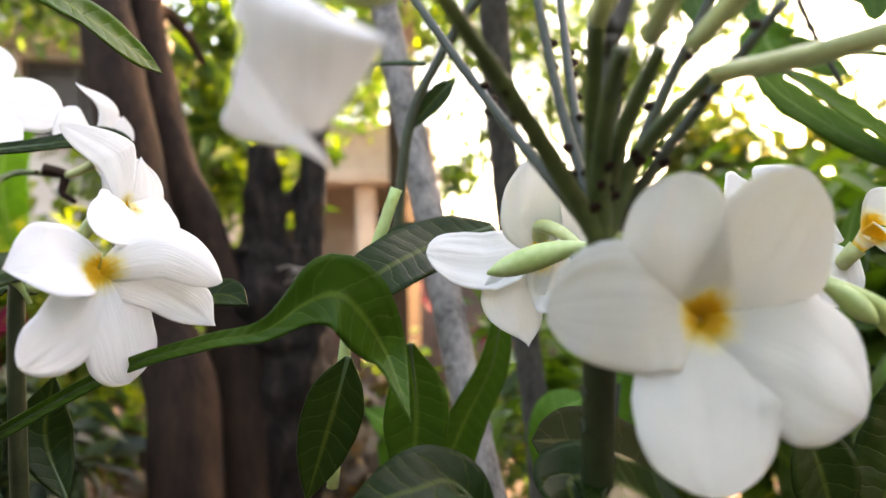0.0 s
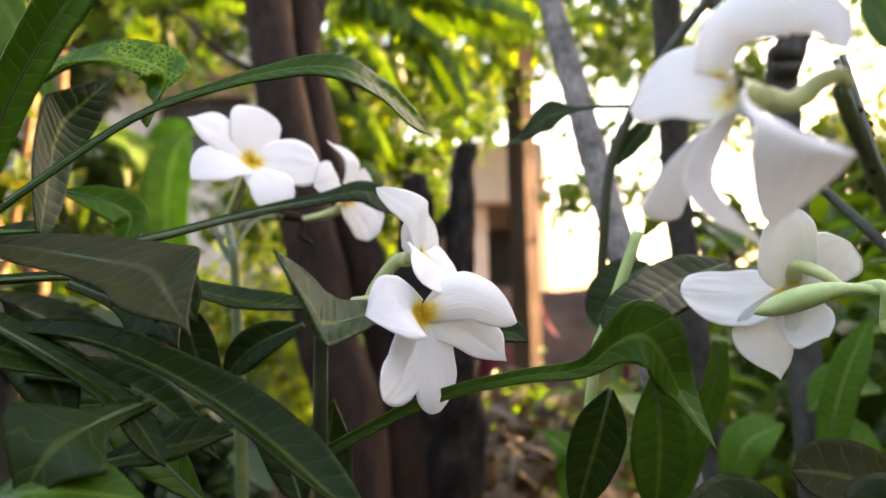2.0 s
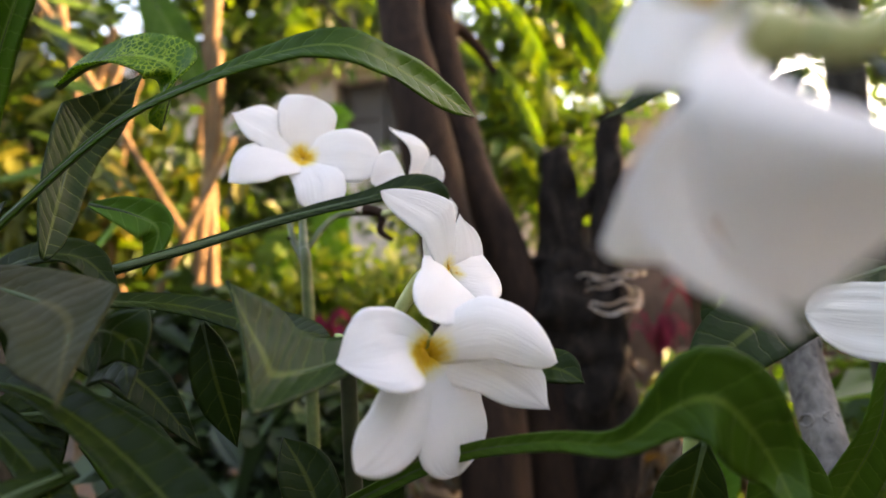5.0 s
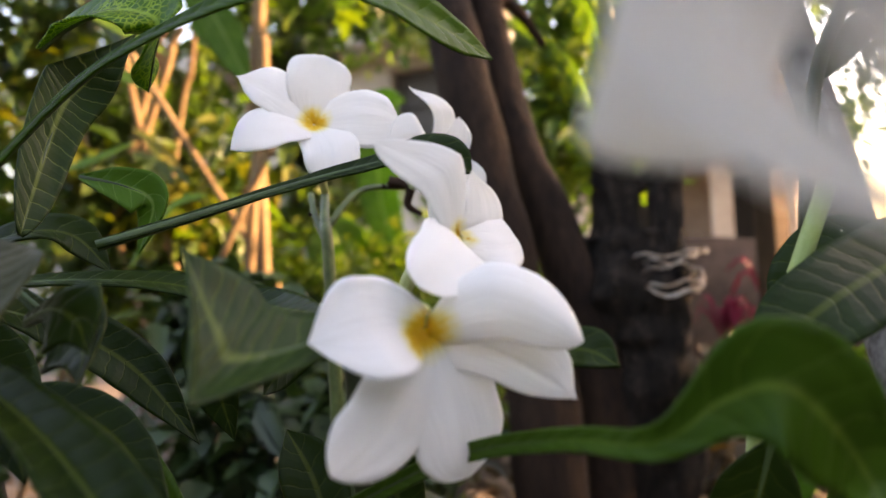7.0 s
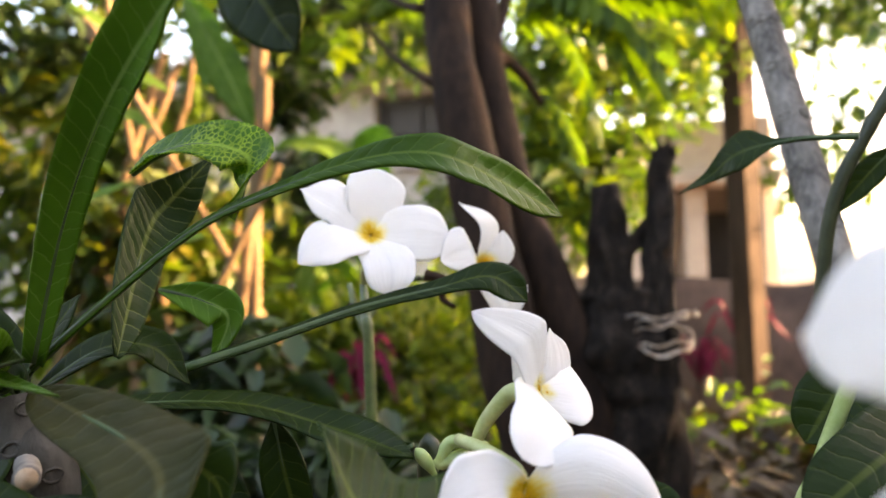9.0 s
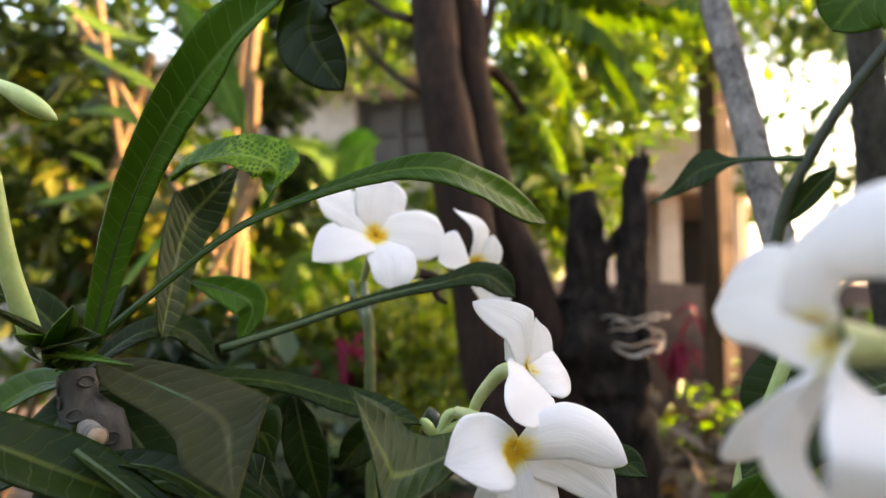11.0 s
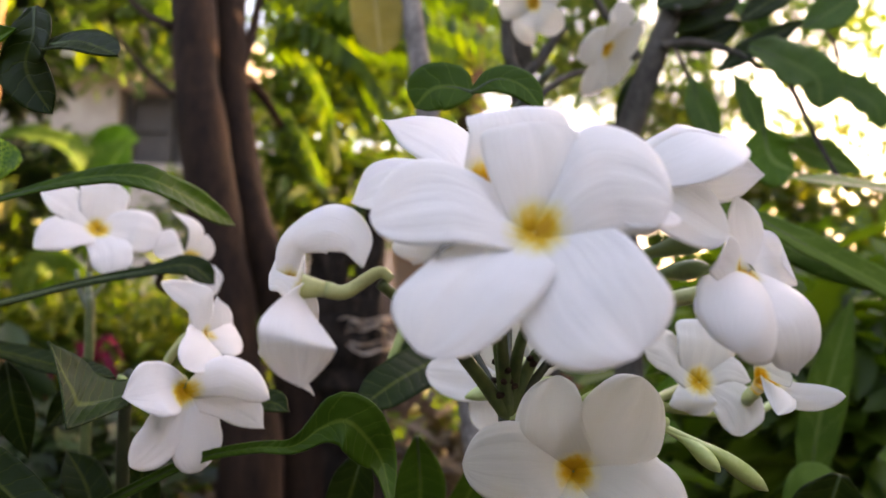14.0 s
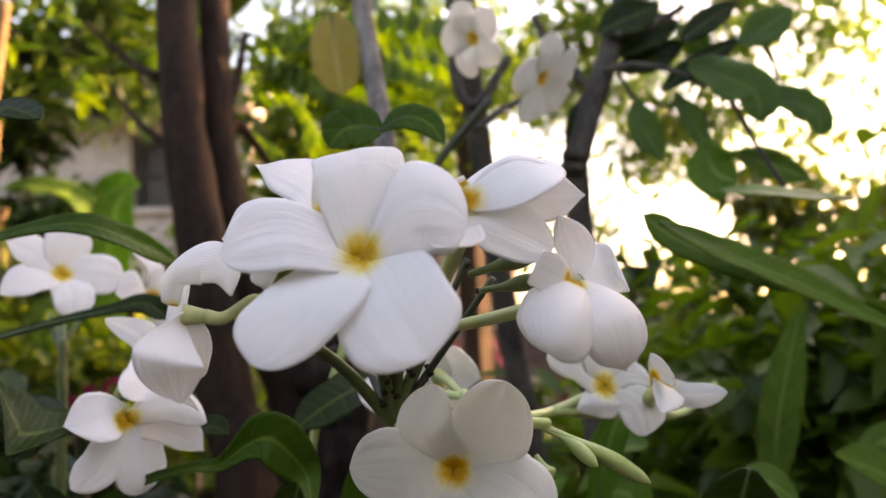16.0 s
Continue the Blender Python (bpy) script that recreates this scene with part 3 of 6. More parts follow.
def petal(name, flower, centre, axis, tip, edge_a, edge_b, cup=-0.03, point=0.0, bulge=0.24, corner=0.0, lap=1.0, seed=0, material=None):
    """One broad petal from the throat to its tip. edge_a, edge_b: its two sides where it is widest;
    cup: how far its sides bend forward; point: how sharply it ends; bulge and corner: the swing of its two sides;
    lap: how far one side lies over the next petal."""
    c, tip, a, b = Vector(centre), Vector(tip), Vector(edge_a), Vector(edge_b)
    bulge = bulge if isinstance(bulge, tuple) else (bulge, bulge)
    corner = corner if isinstance(corner, tuple) else (corner, corner)
    mid = (a + b) / 2
    a, b = mid.lerp(a, 1.04), mid.lerp(b, 1.04)
    half = (b - a).length / 2
    side = (b - a).normalized()
    out = tip - c
    out = (out - axis * out.dot(axis)).normalized()
    p0 = c - axis * 0.0035 + out * 0.0005
    first = out.cross(axis)
    if first.dot(side) < 0:
        first = -first
    over = 1 if side.dot(axis.cross(out)) > 0 else -1
    root = min(0.0045, half * 0.42)
    ahead = ((tip - p0).normalized() + (tip - mid).normalized()).normalized()
    across = (side - ahead * side.dot(ahead)).normalized()
    blunt = 1 - point
    rng = random.Random(seed)
    na, nc = 36, 19
    wavy = 1.9 if material == PETAL_SHADE else 1.0
    rows, ph = [], rng.uniform(0, 6)
    steps = [0.6 * k / (na - 1) + 0.4 * math.sin(k / (na - 1) * math.pi / 2) for k in range(na)]
    fold = rng.uniform(-0.5, 0.5)
    face = side.cross((mid - p0).normalized())
    face = -face if face.dot(axis) < 0 else face
    for s in steps:
        q0 = rim(p0 - first * root, a, tip, ahead, -across, s, blunt, bulge[0], corner[0])
        q1 = rim(p0 + first * root, b, tip, ahead, across, s, blunt, bulge[1], corner[1])
        span = (q1 - q0).length / 2
        nrm = side.cross((mid - p0).normalized().lerp(ahead, s))
        nrm = nrm.normalized() if nrm.length > 1e-6 else axis
        if nrm.dot(face) < 0:
            nrm = -nrm
        row = []
        for j in range(nc):
            v = 2 * j / (nc - 1) - 1
            ruffle = 0.018 * noise.noise(Vector((s * 7 + ph, 2.0 * (v > 0), seed))) + 0.008 * noise.noise(Vector((s * 26 + ph, 2.0 * (v > 0), seed)))
            wave = (0.04 * math.sin(4.2 * s + 2.2 * v + ph) + 0.08 * noise.noise(Vector((s * 2.6 + ph, v * 1.6, seed))) + 0.04 * noise.noise(Vector((s * 1.5, v * 5, seed + 4))) + 0.1 * v * v * noise.noise(Vector((s * 6 + ph, 3.0 * (v > 0), seed + 8)))) * s * wavy
            crease = 0.04 * math.exp(-(v - 0.3 * fold) ** 2 / 0.02) * s * (1 - s) * 2
            lip = -0.09 * max(0.0, abs(v) - 0.8) / 0.2 * s * (0.5 + 0.8 * noise.noise(Vector((s * 3 + ph, 5.0 * (v > 0), seed + 2))))
            tilt = lap * 0.5 * over * v * s * (1 - s) ** 2 * half
            row.append(q0.lerp(q1, (v + 1) / 2) + (q1 - q0) * ruffle * wavy * v * s + nrm * (span * (cup * 2 * (v * v - 0.5) + wave - crease + lip) + tilt) - c)
        rows.append(row)
    bm = bmesh.new()
    strip(bm, rows, lambda a, b: (b / (nc - 1), steps[a]))
    return thicken(part(name, bm, material or PETAL, flower), 0.0004)


def flower(centre, axis, petals, tube_to, label, group="", material=None, tube_size=0.0028, bow=(0, 0, 0)):
    """petals: (tip, two sides, further settings). The tube runs back to its stalk."""
    c, axis = Vector(centre), Vector(axis).normalized()
    f = thing("plumeria_flower", c, label, "flower", group)
    for k, (tip, edge_a, edge_b, more) in enumerate(petals):
        petal("petal", f, c, axis, tip, edge_a, edge_b, seed=k + int(1e4 * abs(c.x)), material=material, **more)
    bm = bmesh.new()
    tube(bm, [-axis * 0.003, -axis * 0.005, -axis * 0.0075, -axis * 0.010], lambda u: 0.0036 - 0.0016 * u, 12)
    bmesh.ops.delete(bm, geom=[q for q in bm.faces if len(q.verts) > 4 and q.calc_center_median().length < 0.005], context="FACES_ONLY")
    part("throat", bm, *((TUBE, f) if material == PETAL_PALE else (THROAT, f, "deep yellow throat")))
    end = Vector(tube_to)
    bm = bmesh.new()
    mid = (c - axis * 0.012 + end) / 2 - axis * 0.004 + Vector(bow)
    tube(bm, [q - c for q in spline([c - axis * 0.0092, c - axis * 0.015, mid, end], 14)], lambda u: tube_size * (1.1 - 0.45 * u), 10)
    part("tube", bm, TUBE, f, "pale green corolla tube")
    return f


def curled_petal(f, points, half, face, material, widths=((0, 0.4), (0.25, 0.6), (0.5, 1.0), (0.78, 0.62), (1, 0.03))):
    """A petal arching over like a hood, along a line through the given points."""
    c, face = Vector(f.location), Vector(face).normalized()
    path = spline(points, 36)
    rows = []
    for k, q in enumerate(path):
        along = (path[min(k + 1, 35)] - path[max(k - 1, 0)]).normalized()
        side = along.cross(face).normalized()
        up = side.cross(along)
        w = half * between(widths, k / 35)
        rows.append([q - c + side * w * v + up * w * (0.1 * noise.noise(Vector((k * 0.12, v * 1.4, 3.0))) - 0.35 * v * v) for v in (j / 7 - 1 for j in range(15))])
    bm = bmesh.new()
    strip(bm, rows, lambda a, b: (b / 14, a / 35))
    return thicken(part("petal", bm, material, f, "petal curled over like a hood"), 0.0004)


def stalk(plant, points, r0, r1, material, label="", name="flower_stalk", scars=0):
    base = Vector(points[0])
    bm = bmesh.new()
    path = [q - base for q in spline(points, 22)]
    tube(bm, path, lambda u: r0 + (r1 - r0) * u, 10, 0.12, 5)
    ob = on(plant, name, bm, material, base, label)
    rng = random.Random(int(1e4 * abs(base.x + base.z + points[-1][0])))
    for k in range(scars):
        i = rng.randrange(3, 21)
        a = rng.uniform(0, 6.28)
        r = r0 + (r1 - r0) * i / 21
        d = Vector((math.cos(a), math.sin(a), 0.2))
        bm = bmesh.new()
        tube(bm, [path[i] + d * r * 0.8, path[i] + d * (r + 0.0008), path[i] + d * (r + 0.0016)], lambda u: 0.0012 - 0.0004 * u, 6)
        part("bud_scar", bm, BARK, ob)
    return ob


def bud(plant, points, r, label="closed pale green flower bud", material=None):
    base = Vector(points[0])
    bm = bmesh.new()
    path = [q - base for q in spline(points, 20)]
    tube(bm, path, lambda u: r * between([(0, 0.35), (0.35, 0.45), (0.7, 1.0), (0.9, 0.75), (1, 0.12)], u), 12, 0.05, 2)
    return on(plant, "flower_bud", bm, material or BUD, base, label)


# the flower pair at the back of the left stem
flower((0.0382, 0.4431, 0.8170), (0.42, -0.72, 0.45), [
    ((0.0393, 0.4534, 0.8457), (0.0281, 0.4429, 0.8406), (0.0497, 0.4557, 0.8338), dict()),
    ((0.0093, 0.4328, 0.8365), (0.0197, 0.4323, 0.8230), (0.0238, 0.4444, 0.8402), dict(point=0.7)),
    ((0.0169, 0.4145, 0.8030), (0.0186, 0.4310, 0.8223), (0.0336, 0.4241, 0.8045), dict(point=0.5)),
    ((0.0510, 0.4290, 0.7899), (0.0415, 0.4271, 0.7994), (0.0602, 0.4374, 0.8009), dict()),
    ((0.0699, 0.4569, 0.8146), (0.0589, 0.4539, 0.8283), (0.0597, 0.4436, 0.8042), dict()),],
    (0.0044, 0.5151, 0.7939), "open white plumeria flower with yellow throat on a thin stem", "white flowers")
flower((0.0829, 0.4695, 0.8006), (0.5, -0.75, 0.4), [
    ((0.0727, 0.4640, 0.8304), (0.0815, 0.4649, 0.8206), (0.0879, 0.4747, 0.8220), dict(point=0.8)),
    ((0.0681, 0.4483, 0.8033), (0.0736, 0.4599, 0.8183), (0.0790, 0.4595, 0.7992), dict(point=0.3)),
    ((0.0911, 0.4746, 0.8170), (0.0860, 0.4721, 0.8092), (0.0952, 0.4754, 0.8051), dict(point=0.4)),
    ((0.0934, 0.4721, 0.7768), (0.0846, 0.4712, 0.7821), (0.0997, 0.4721, 0.7857), dict(point=0.2)),
    ((0.0998, 0.4735, 0.7833), (0.0923, 0.4721, 0.7999), (0.1005, 0.4741, 0.7934), dict(point=0.5)),],
    (0.0435, 0.5342, 0.7952), "half-turned white plumeria flower beside an open one", "white flowers")
# the pair on the middle stem
flower((0.1249, 0.3249, 0.7411), (0.42, -0.82, -0.25), [
    ((0.1070, 0.3047, 0.7424), (0.1121, 0.3132, 0.7543), (0.1225, 0.3095, 0.7342), dict(point=0.4, cup=0.08, bulge=(0.36, 0.2), corner=(0.3, 0.3))),
    ((0.1120, 0.3014, 0.7176), (0.1143, 0.3064, 0.7291), (0.1223, 0.3223, 0.7179), dict(point=0.2, bulge=(0.2, 0.3))),
    ((0.1293, 0.3355, 0.7078), (0.1228, 0.3215, 0.7164), (0.1351, 0.3434, 0.7201), dict()),
    ((0.1534, 0.3424, 0.7239), (0.1498, 0.3414, 0.7365), (0.1375, 0.3356, 0.7287), dict(point=0.7)),
    ((0.1565, 0.3350, 0.7378), (0.1435, 0.3328, 0.7547), (0.1419, 0.3286, 0.7397), dict(point=0.3, cup=-0.2, bulge=(0.42, 0.04), corner=(0, 0.4))),],
    (0.0964, 0.3663, 0.7457), "wide open white plumeria flower with drooping petals", "white flowers")
flower((0.1265, 0.3557, 0.7636), (0.86, -0.42, 0.2), [
    ((0.1081, 0.3403, 0.7865), (0.1174, 0.3440, 0.7748), (0.1262, 0.3523, 0.7833), dict(corner=(0.2, 0.5), bulge=(0.12, 0.2), point=0.4)),
    ((0.1261, 0.3633, 0.7802), (0.1247, 0.3596, 0.7698), (0.1312, 0.3772, 0.7681), dict(point=0.6)),
    ((0.1336, 0.3749, 0.7627), (0.1281, 0.3755, 0.7686), (0.1369, 0.3589, 0.7543), dict()),
    ((0.1244, 0.3221, 0.7518), (0.1215, 0.3328, 0.7633), (0.1342, 0.3386, 0.7524), dict(bulge=(0.35, 0.2))),
    ((0.1162, 0.3551, 0.7663), (0.1198, 0.3543, 0.7761), (0.1236, 0.3557, 0.7636), dict()),],
    (0.1009, 0.3677, 0.7424), "white plumeria flower seen from its side", "white flowers", material=PETAL_PALE)
# the large cluster
DROOPING = flower((0.1813, 0.2153, 0.7852), (-0.95, -0.15, 0.1), [
    ((0.1865, 0.2072, 0.7597), (0.1778, 0.1950, 0.7730), (0.1952, 0.1985, 0.7701), dict(bulge=(0.12, -0.06), point=0.3, corner=(0.2, 0.9), lap=0)),
    ((0.1887, 0.2164, 0.7562), (0.1755, 0.2169, 0.7664), (0.1808, 0.2178, 0.7677), dict(point=0.8)),
    ((0.1754, 0.2364, 0.7637), (0.1715, 0.2307, 0.7673), (0.1827, 0.2432, 0.7677), dict()),
    ((0.1718, 0.2400, 0.7883), (0.1756, 0.2290, 0.7837), (0.1781, 0.2330, 0.7988), dict(point=0.3)),],
    (0.2080, 0.2190, 0.7870), "drooping white plumeria flower with curled petals", "white flowers", material=PETAL_PALE, tube_size=0.0021, bow=(0, 0, 0.004))
curled_petal(DROOPING, [(0.1799, 0.2155, 0.7881), (0.1824, 0.2130, 0.7967), (0.1913, 0.2100, 0.8010), (0.1982, 0.2085, 0.7973), (0.2008, 0.2070, 0.7898)], 0.0074, (-0.15, -0.9, 0.4), PETAL_PALE)
flower((0.2397, 0.1796, 0.7990), (-0.05, -0.88, 0.4), [
    ((0.2031, 0.1879, 0.8008), (0.2149, 0.1895, 0.8146), (0.2198, 0.1803, 0.7949), dict(cup=0.0, bulge=(0.12, 0.1))),
    ((0.2142, 0.1725, 0.7718), (0.2109, 0.1799, 0.7859), (0.2381, 0.1711, 0.7830), dict(bulge=(0.2, 0.25))),
    ((0.2559, 0.1619, 0.7722), (0.2370, 0.1682, 0.7747), (0.2626, 0.1660, 0.7867), dict(bulge=(0.2, 0.42))),
    ((0.2666, 0.1717, 0.8029), (0.2538, 0.1836, 0.8227), (0.2594, 0.1718, 0.7981), dict(cup=-0.12, bulge=(0.08, 0.1))),
    ((0.2381, 0.1875, 0.8234), (0.2283, 0.1874, 0.8179), (0.2503, 0.1826, 0.8183), dict(bulge=(0.05, 0.2))),],
    (0.243, 0.222, 0.780), "large white plumeria flower with golden yellow throat", "white flowers")
flower((0.2303, 0.1997, 0.8102), (-0.25, -0.55, 0.8), [
    ((0.2043, 0.2220, 0.8314), (0.2239, 0.2327, 0.8352), (0.2155, 0.2132, 0.8193), dict(point=0.8)),
    ((0.1971, 0.2113, 0.8067), (0.2046, 0.2144, 0.8189), (0.2102, 0.2038, 0.8054), dict(point=0.5)),
    ((0.2344, 0.2033, 0.8292), (0.2262, 0.1968, 0.8250), (0.2508, 0.1996, 0.8284), dict()),
    ((0.2133, 0.1926, 0.7902), (0.2085, 0.1980, 0.7963), (0.2191, 0.1809, 0.7950), dict(point=0.4)),
    ((0.2472, 0.2035, 0.8266), (0.2410, 0.2005, 0.8236), (0.2535, 0.2082, 0.8230), dict()),],
    (0.236, 0.228, 0.785), "white plumeria flower facing up behind a larger one", "white flowers")
flower((0.2680, 0.1996, 0.8158), (0.1, -0.45, 0.88), [
    ((0.3046, 0.2054, 0.8161), (0.2860, 0.2052, 0.8272), (0.2922, 0.2062, 0.8089), dict(point=0.6, bulge=(0.3, 0.1), cup=0.0, lap=0.3)),
    ((0.2940, 0.2035, 0.8007), (0.2857, 0.2028, 0.8128), (0.2754, 0.1937, 0.7993), dict()),
    ((0.2616, 0.1718, 0.7983), (0.2733, 0.2113, 0.8124), (0.2602, 0.1940, 0.8052), dict()),
    ((0.2617, 0.1824, 0.8151), (0.2700, 0.2036, 0.8203), (0.2618, 0.1998, 0.8164), dict()),
    ((0.2938, 0.2144, 0.8290), (0.2827, 0.2101, 0.8293), (0.2939, 0.1938, 0.8185), dict()),],
    (0.256, 0.232, 0.782), "flat white plumeria flower in the large cluster", "white flowers")
flower((0.3009, 0.2066, 0.7914), (0.05, -0.85, 0.3), [
    ((0.2960, 0.2040, 0.8102), (0.2959, 0.2081, 0.8002), (0.3091, 0.2145, 0.8022), dict(point=0.5)),
    ((0.2884, 0.1876, 0.7711), (0.2847, 0.1935, 0.7861), (0.3017, 0.1921, 0.7734), dict(cup=-0.35)),
    ((0.3152, 0.2097, 0.7639), (0.3033, 0.1937, 0.7769), (0.3251, 0.2213, 0.7763), dict(cup=-0.3, point=0.5)),
    ((0.3151, 0.2165, 0.7946), (0.3131, 0.2215, 0.8030), (0.3184, 0.2166, 0.7880), dict()),
    ((0.2859, 0.1911, 0.7940), (0.2906, 0.1939, 0.7986), (0.2855, 0.1952, 0.7897), dict()),],
    (0.262, 0.236, 0.778), "nodding white plumeria flower at the cluster's edge", "white flowers", material=PETAL_PALE)
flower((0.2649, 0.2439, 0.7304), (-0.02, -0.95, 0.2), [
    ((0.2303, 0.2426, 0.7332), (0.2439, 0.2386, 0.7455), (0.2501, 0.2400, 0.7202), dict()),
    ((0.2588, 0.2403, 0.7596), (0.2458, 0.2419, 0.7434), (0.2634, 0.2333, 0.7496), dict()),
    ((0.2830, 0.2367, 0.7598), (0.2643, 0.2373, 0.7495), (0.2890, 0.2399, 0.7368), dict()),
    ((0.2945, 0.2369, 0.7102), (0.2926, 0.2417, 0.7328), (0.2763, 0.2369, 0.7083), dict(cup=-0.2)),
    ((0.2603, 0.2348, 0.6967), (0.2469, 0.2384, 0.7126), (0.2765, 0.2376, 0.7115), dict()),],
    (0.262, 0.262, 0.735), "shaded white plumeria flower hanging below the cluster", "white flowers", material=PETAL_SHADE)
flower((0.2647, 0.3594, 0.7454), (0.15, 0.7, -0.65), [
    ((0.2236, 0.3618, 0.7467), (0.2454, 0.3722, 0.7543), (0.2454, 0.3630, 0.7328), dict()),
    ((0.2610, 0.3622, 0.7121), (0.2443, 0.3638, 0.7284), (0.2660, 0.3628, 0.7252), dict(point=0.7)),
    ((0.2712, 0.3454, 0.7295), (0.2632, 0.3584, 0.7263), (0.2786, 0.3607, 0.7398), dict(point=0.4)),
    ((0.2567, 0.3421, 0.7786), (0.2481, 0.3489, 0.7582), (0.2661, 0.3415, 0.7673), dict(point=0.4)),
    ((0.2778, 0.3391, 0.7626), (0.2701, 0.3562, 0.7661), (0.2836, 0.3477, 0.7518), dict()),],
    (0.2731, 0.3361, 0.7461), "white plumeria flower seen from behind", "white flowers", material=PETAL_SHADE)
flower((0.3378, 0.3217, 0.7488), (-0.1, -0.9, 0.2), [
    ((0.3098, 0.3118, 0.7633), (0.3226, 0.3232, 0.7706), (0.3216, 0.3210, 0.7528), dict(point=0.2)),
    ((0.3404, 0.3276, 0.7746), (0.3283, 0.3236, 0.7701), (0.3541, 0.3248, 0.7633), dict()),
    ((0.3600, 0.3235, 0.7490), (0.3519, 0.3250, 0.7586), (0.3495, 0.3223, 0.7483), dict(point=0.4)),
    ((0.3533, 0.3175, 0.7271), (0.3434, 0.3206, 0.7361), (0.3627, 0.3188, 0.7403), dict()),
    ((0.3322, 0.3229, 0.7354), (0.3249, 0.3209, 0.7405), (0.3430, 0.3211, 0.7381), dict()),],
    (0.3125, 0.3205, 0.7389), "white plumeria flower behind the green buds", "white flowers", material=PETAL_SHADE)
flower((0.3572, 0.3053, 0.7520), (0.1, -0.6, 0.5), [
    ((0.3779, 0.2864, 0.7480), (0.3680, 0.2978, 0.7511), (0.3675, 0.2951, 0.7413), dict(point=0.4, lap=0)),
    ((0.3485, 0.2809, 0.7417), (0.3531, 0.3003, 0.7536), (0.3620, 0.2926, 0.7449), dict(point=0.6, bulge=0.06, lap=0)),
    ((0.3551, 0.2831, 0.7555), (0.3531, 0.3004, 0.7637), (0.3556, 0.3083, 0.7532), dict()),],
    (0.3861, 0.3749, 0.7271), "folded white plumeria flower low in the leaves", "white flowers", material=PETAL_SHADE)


def open_flower(centre, axis, size, half, turn, tube_to, label, material=None):
    """A flat open flower with five equal petals."""
    c, n = Vector(centre), Vector(axis).normalized()
    x = n.orthogonal().normalized()
    y = n.cross(x)
    petals = []
    for k in range(5):
        a = radians(turn + 72 * k)
        d, e = x * math.cos(a) + y * math.sin(a), y * math.cos(a) - x * math.sin(a)
        m = c + d * size * 0.62 + n * size * 0.12
        petals.append((c + d * size + n * size * 0.04 + e * size * 0.15, m - e * half, m + e * half, {}))
    return flower(centre, axis, petals, tube_to, label, "white flowers", material)


open_flower((0.3515, 0.5053, 0.9543), (0.55, -0.55, -0.5), 0.034, 0.013, 20, (0.3919, 0.5603, 0.9834), "white plumeria flower high on the far plant", PETAL_SHADE)
open_flower((0.3025, 0.5275, 0.9944), (-0.6, -0.55, -0.4), 0.030, 0.012, 50, (0.2871, 0.5673, 1.0247), "white plumeria flower high against the sky", PETAL_SHADE)

# stalks of the large cluster
NODE = (0.2450, 0.2500, 0.7460)
for end in ((0.2050, 0.2180, 0.7860), (0.238, 0.222, 0.778), (0.236, 0.228, 0.785), (0.25, 0.232, 0.782), (0.262, 0.236, 0.778), (0.262, 0.262, 0.735)):
    a, b = Vector(NODE), Vector(end)
    stalk(PLANT_LARGE, [a, a.lerp(b, 0.45) + Vector((0, 0.004, 0.004)), b], 0.0024, 0.0015, STALK, "knobbly green flower stalk", scars=4)
for end in ((0.2102, 0.2942, 0.8143), (0.2397, 0.2776, 0.8103), (0.2520, 0.2951, 0.8169), (0.2725, 0.2502, 0.8022), (0.2801, 0.2386, 0.7944)):
    a, b = Vector(NODE), Vector(end)
    stalk(PLANT_LARGE, [a, a.lerp(b, 0.5) + Vector((0, 0.003, 0.0)), b], 0.0015, 0.0011, STALK_DARK, "knobbly bare flower stalk", scars=7)
stem(PLANT_LARGE, [(0.29, 0.40, 0.0), (0.275, 0.34, 0.45), (0.258, 0.29, 0.66), NODE], lambda u: 0.0065 - 0.0032 * u, STALK_DARK, "dark upright main stem", scars=20, scar_size=0.002)
bud(PLANT_LARGE, [(0.2989, 0.2662, 0.7409), (0.3168, 0.2623, 0.7322), (0.3397, 0.2717, 0.7173)], 0.0032)
bud(PLANT_LARGE, [(0.2989, 0.2663, 0.7401), (0.3084, 0.2628, 0.7351), (0.3169, 0.2587, 0.7268)], 0.0028)
bud(PLANT_LARGE, [(0.2636, 0.2536, 0.7484), (0.2714, 0.2527, 0.7516), (0.2815, 0.2516, 0.7539)], 0.0024)
bud(PLANT_LARGE, [(0.2702, 0.2141, 0.7942), (0.2800, 0.2080, 0.7967), (0.2900, 0.2018, 0.8003)], 0.0033, "dark green flower bud", BUD_DARK)
bud(PLANT_LARGE, [(0.2737, 0.2192, 0.7895), (0.2822, 0.2134, 0.7904), (0.2910, 0.2074, 0.7920)], 0.0027, "dark green flower bud", BUD_DARK)
bud(PLANT_LARGE, [(0.2753, 0.3158, 0.7463), (0.2636, 0.3269, 0.7467), (0.2394, 0.3344, 0.7392)], 0.0042)
bud(PLANT_LARGE, [(0.2955, 0.2623, 0.7309), (0.2986, 0.2593, 0.7264), (0.3000, 0.2574, 0.7243)], 0.0028)
stalk(PLANT_LARGE, [NODE, (0.2754, 0.3166, 0.7345), (0.2744, 0.3159, 0.7472), (0.2731, 0.3361, 0.7461)], 0.0026, 0.0022, BUD, "curved pale green flower stalk")
stalk(PLANT_LARGE, [NODE, (0.2795, 0.2525, 0.7450), (0.3010, 0.2660, 0.7416)], 0.0026, 0.002, BUD, "short pale green flower stalk")
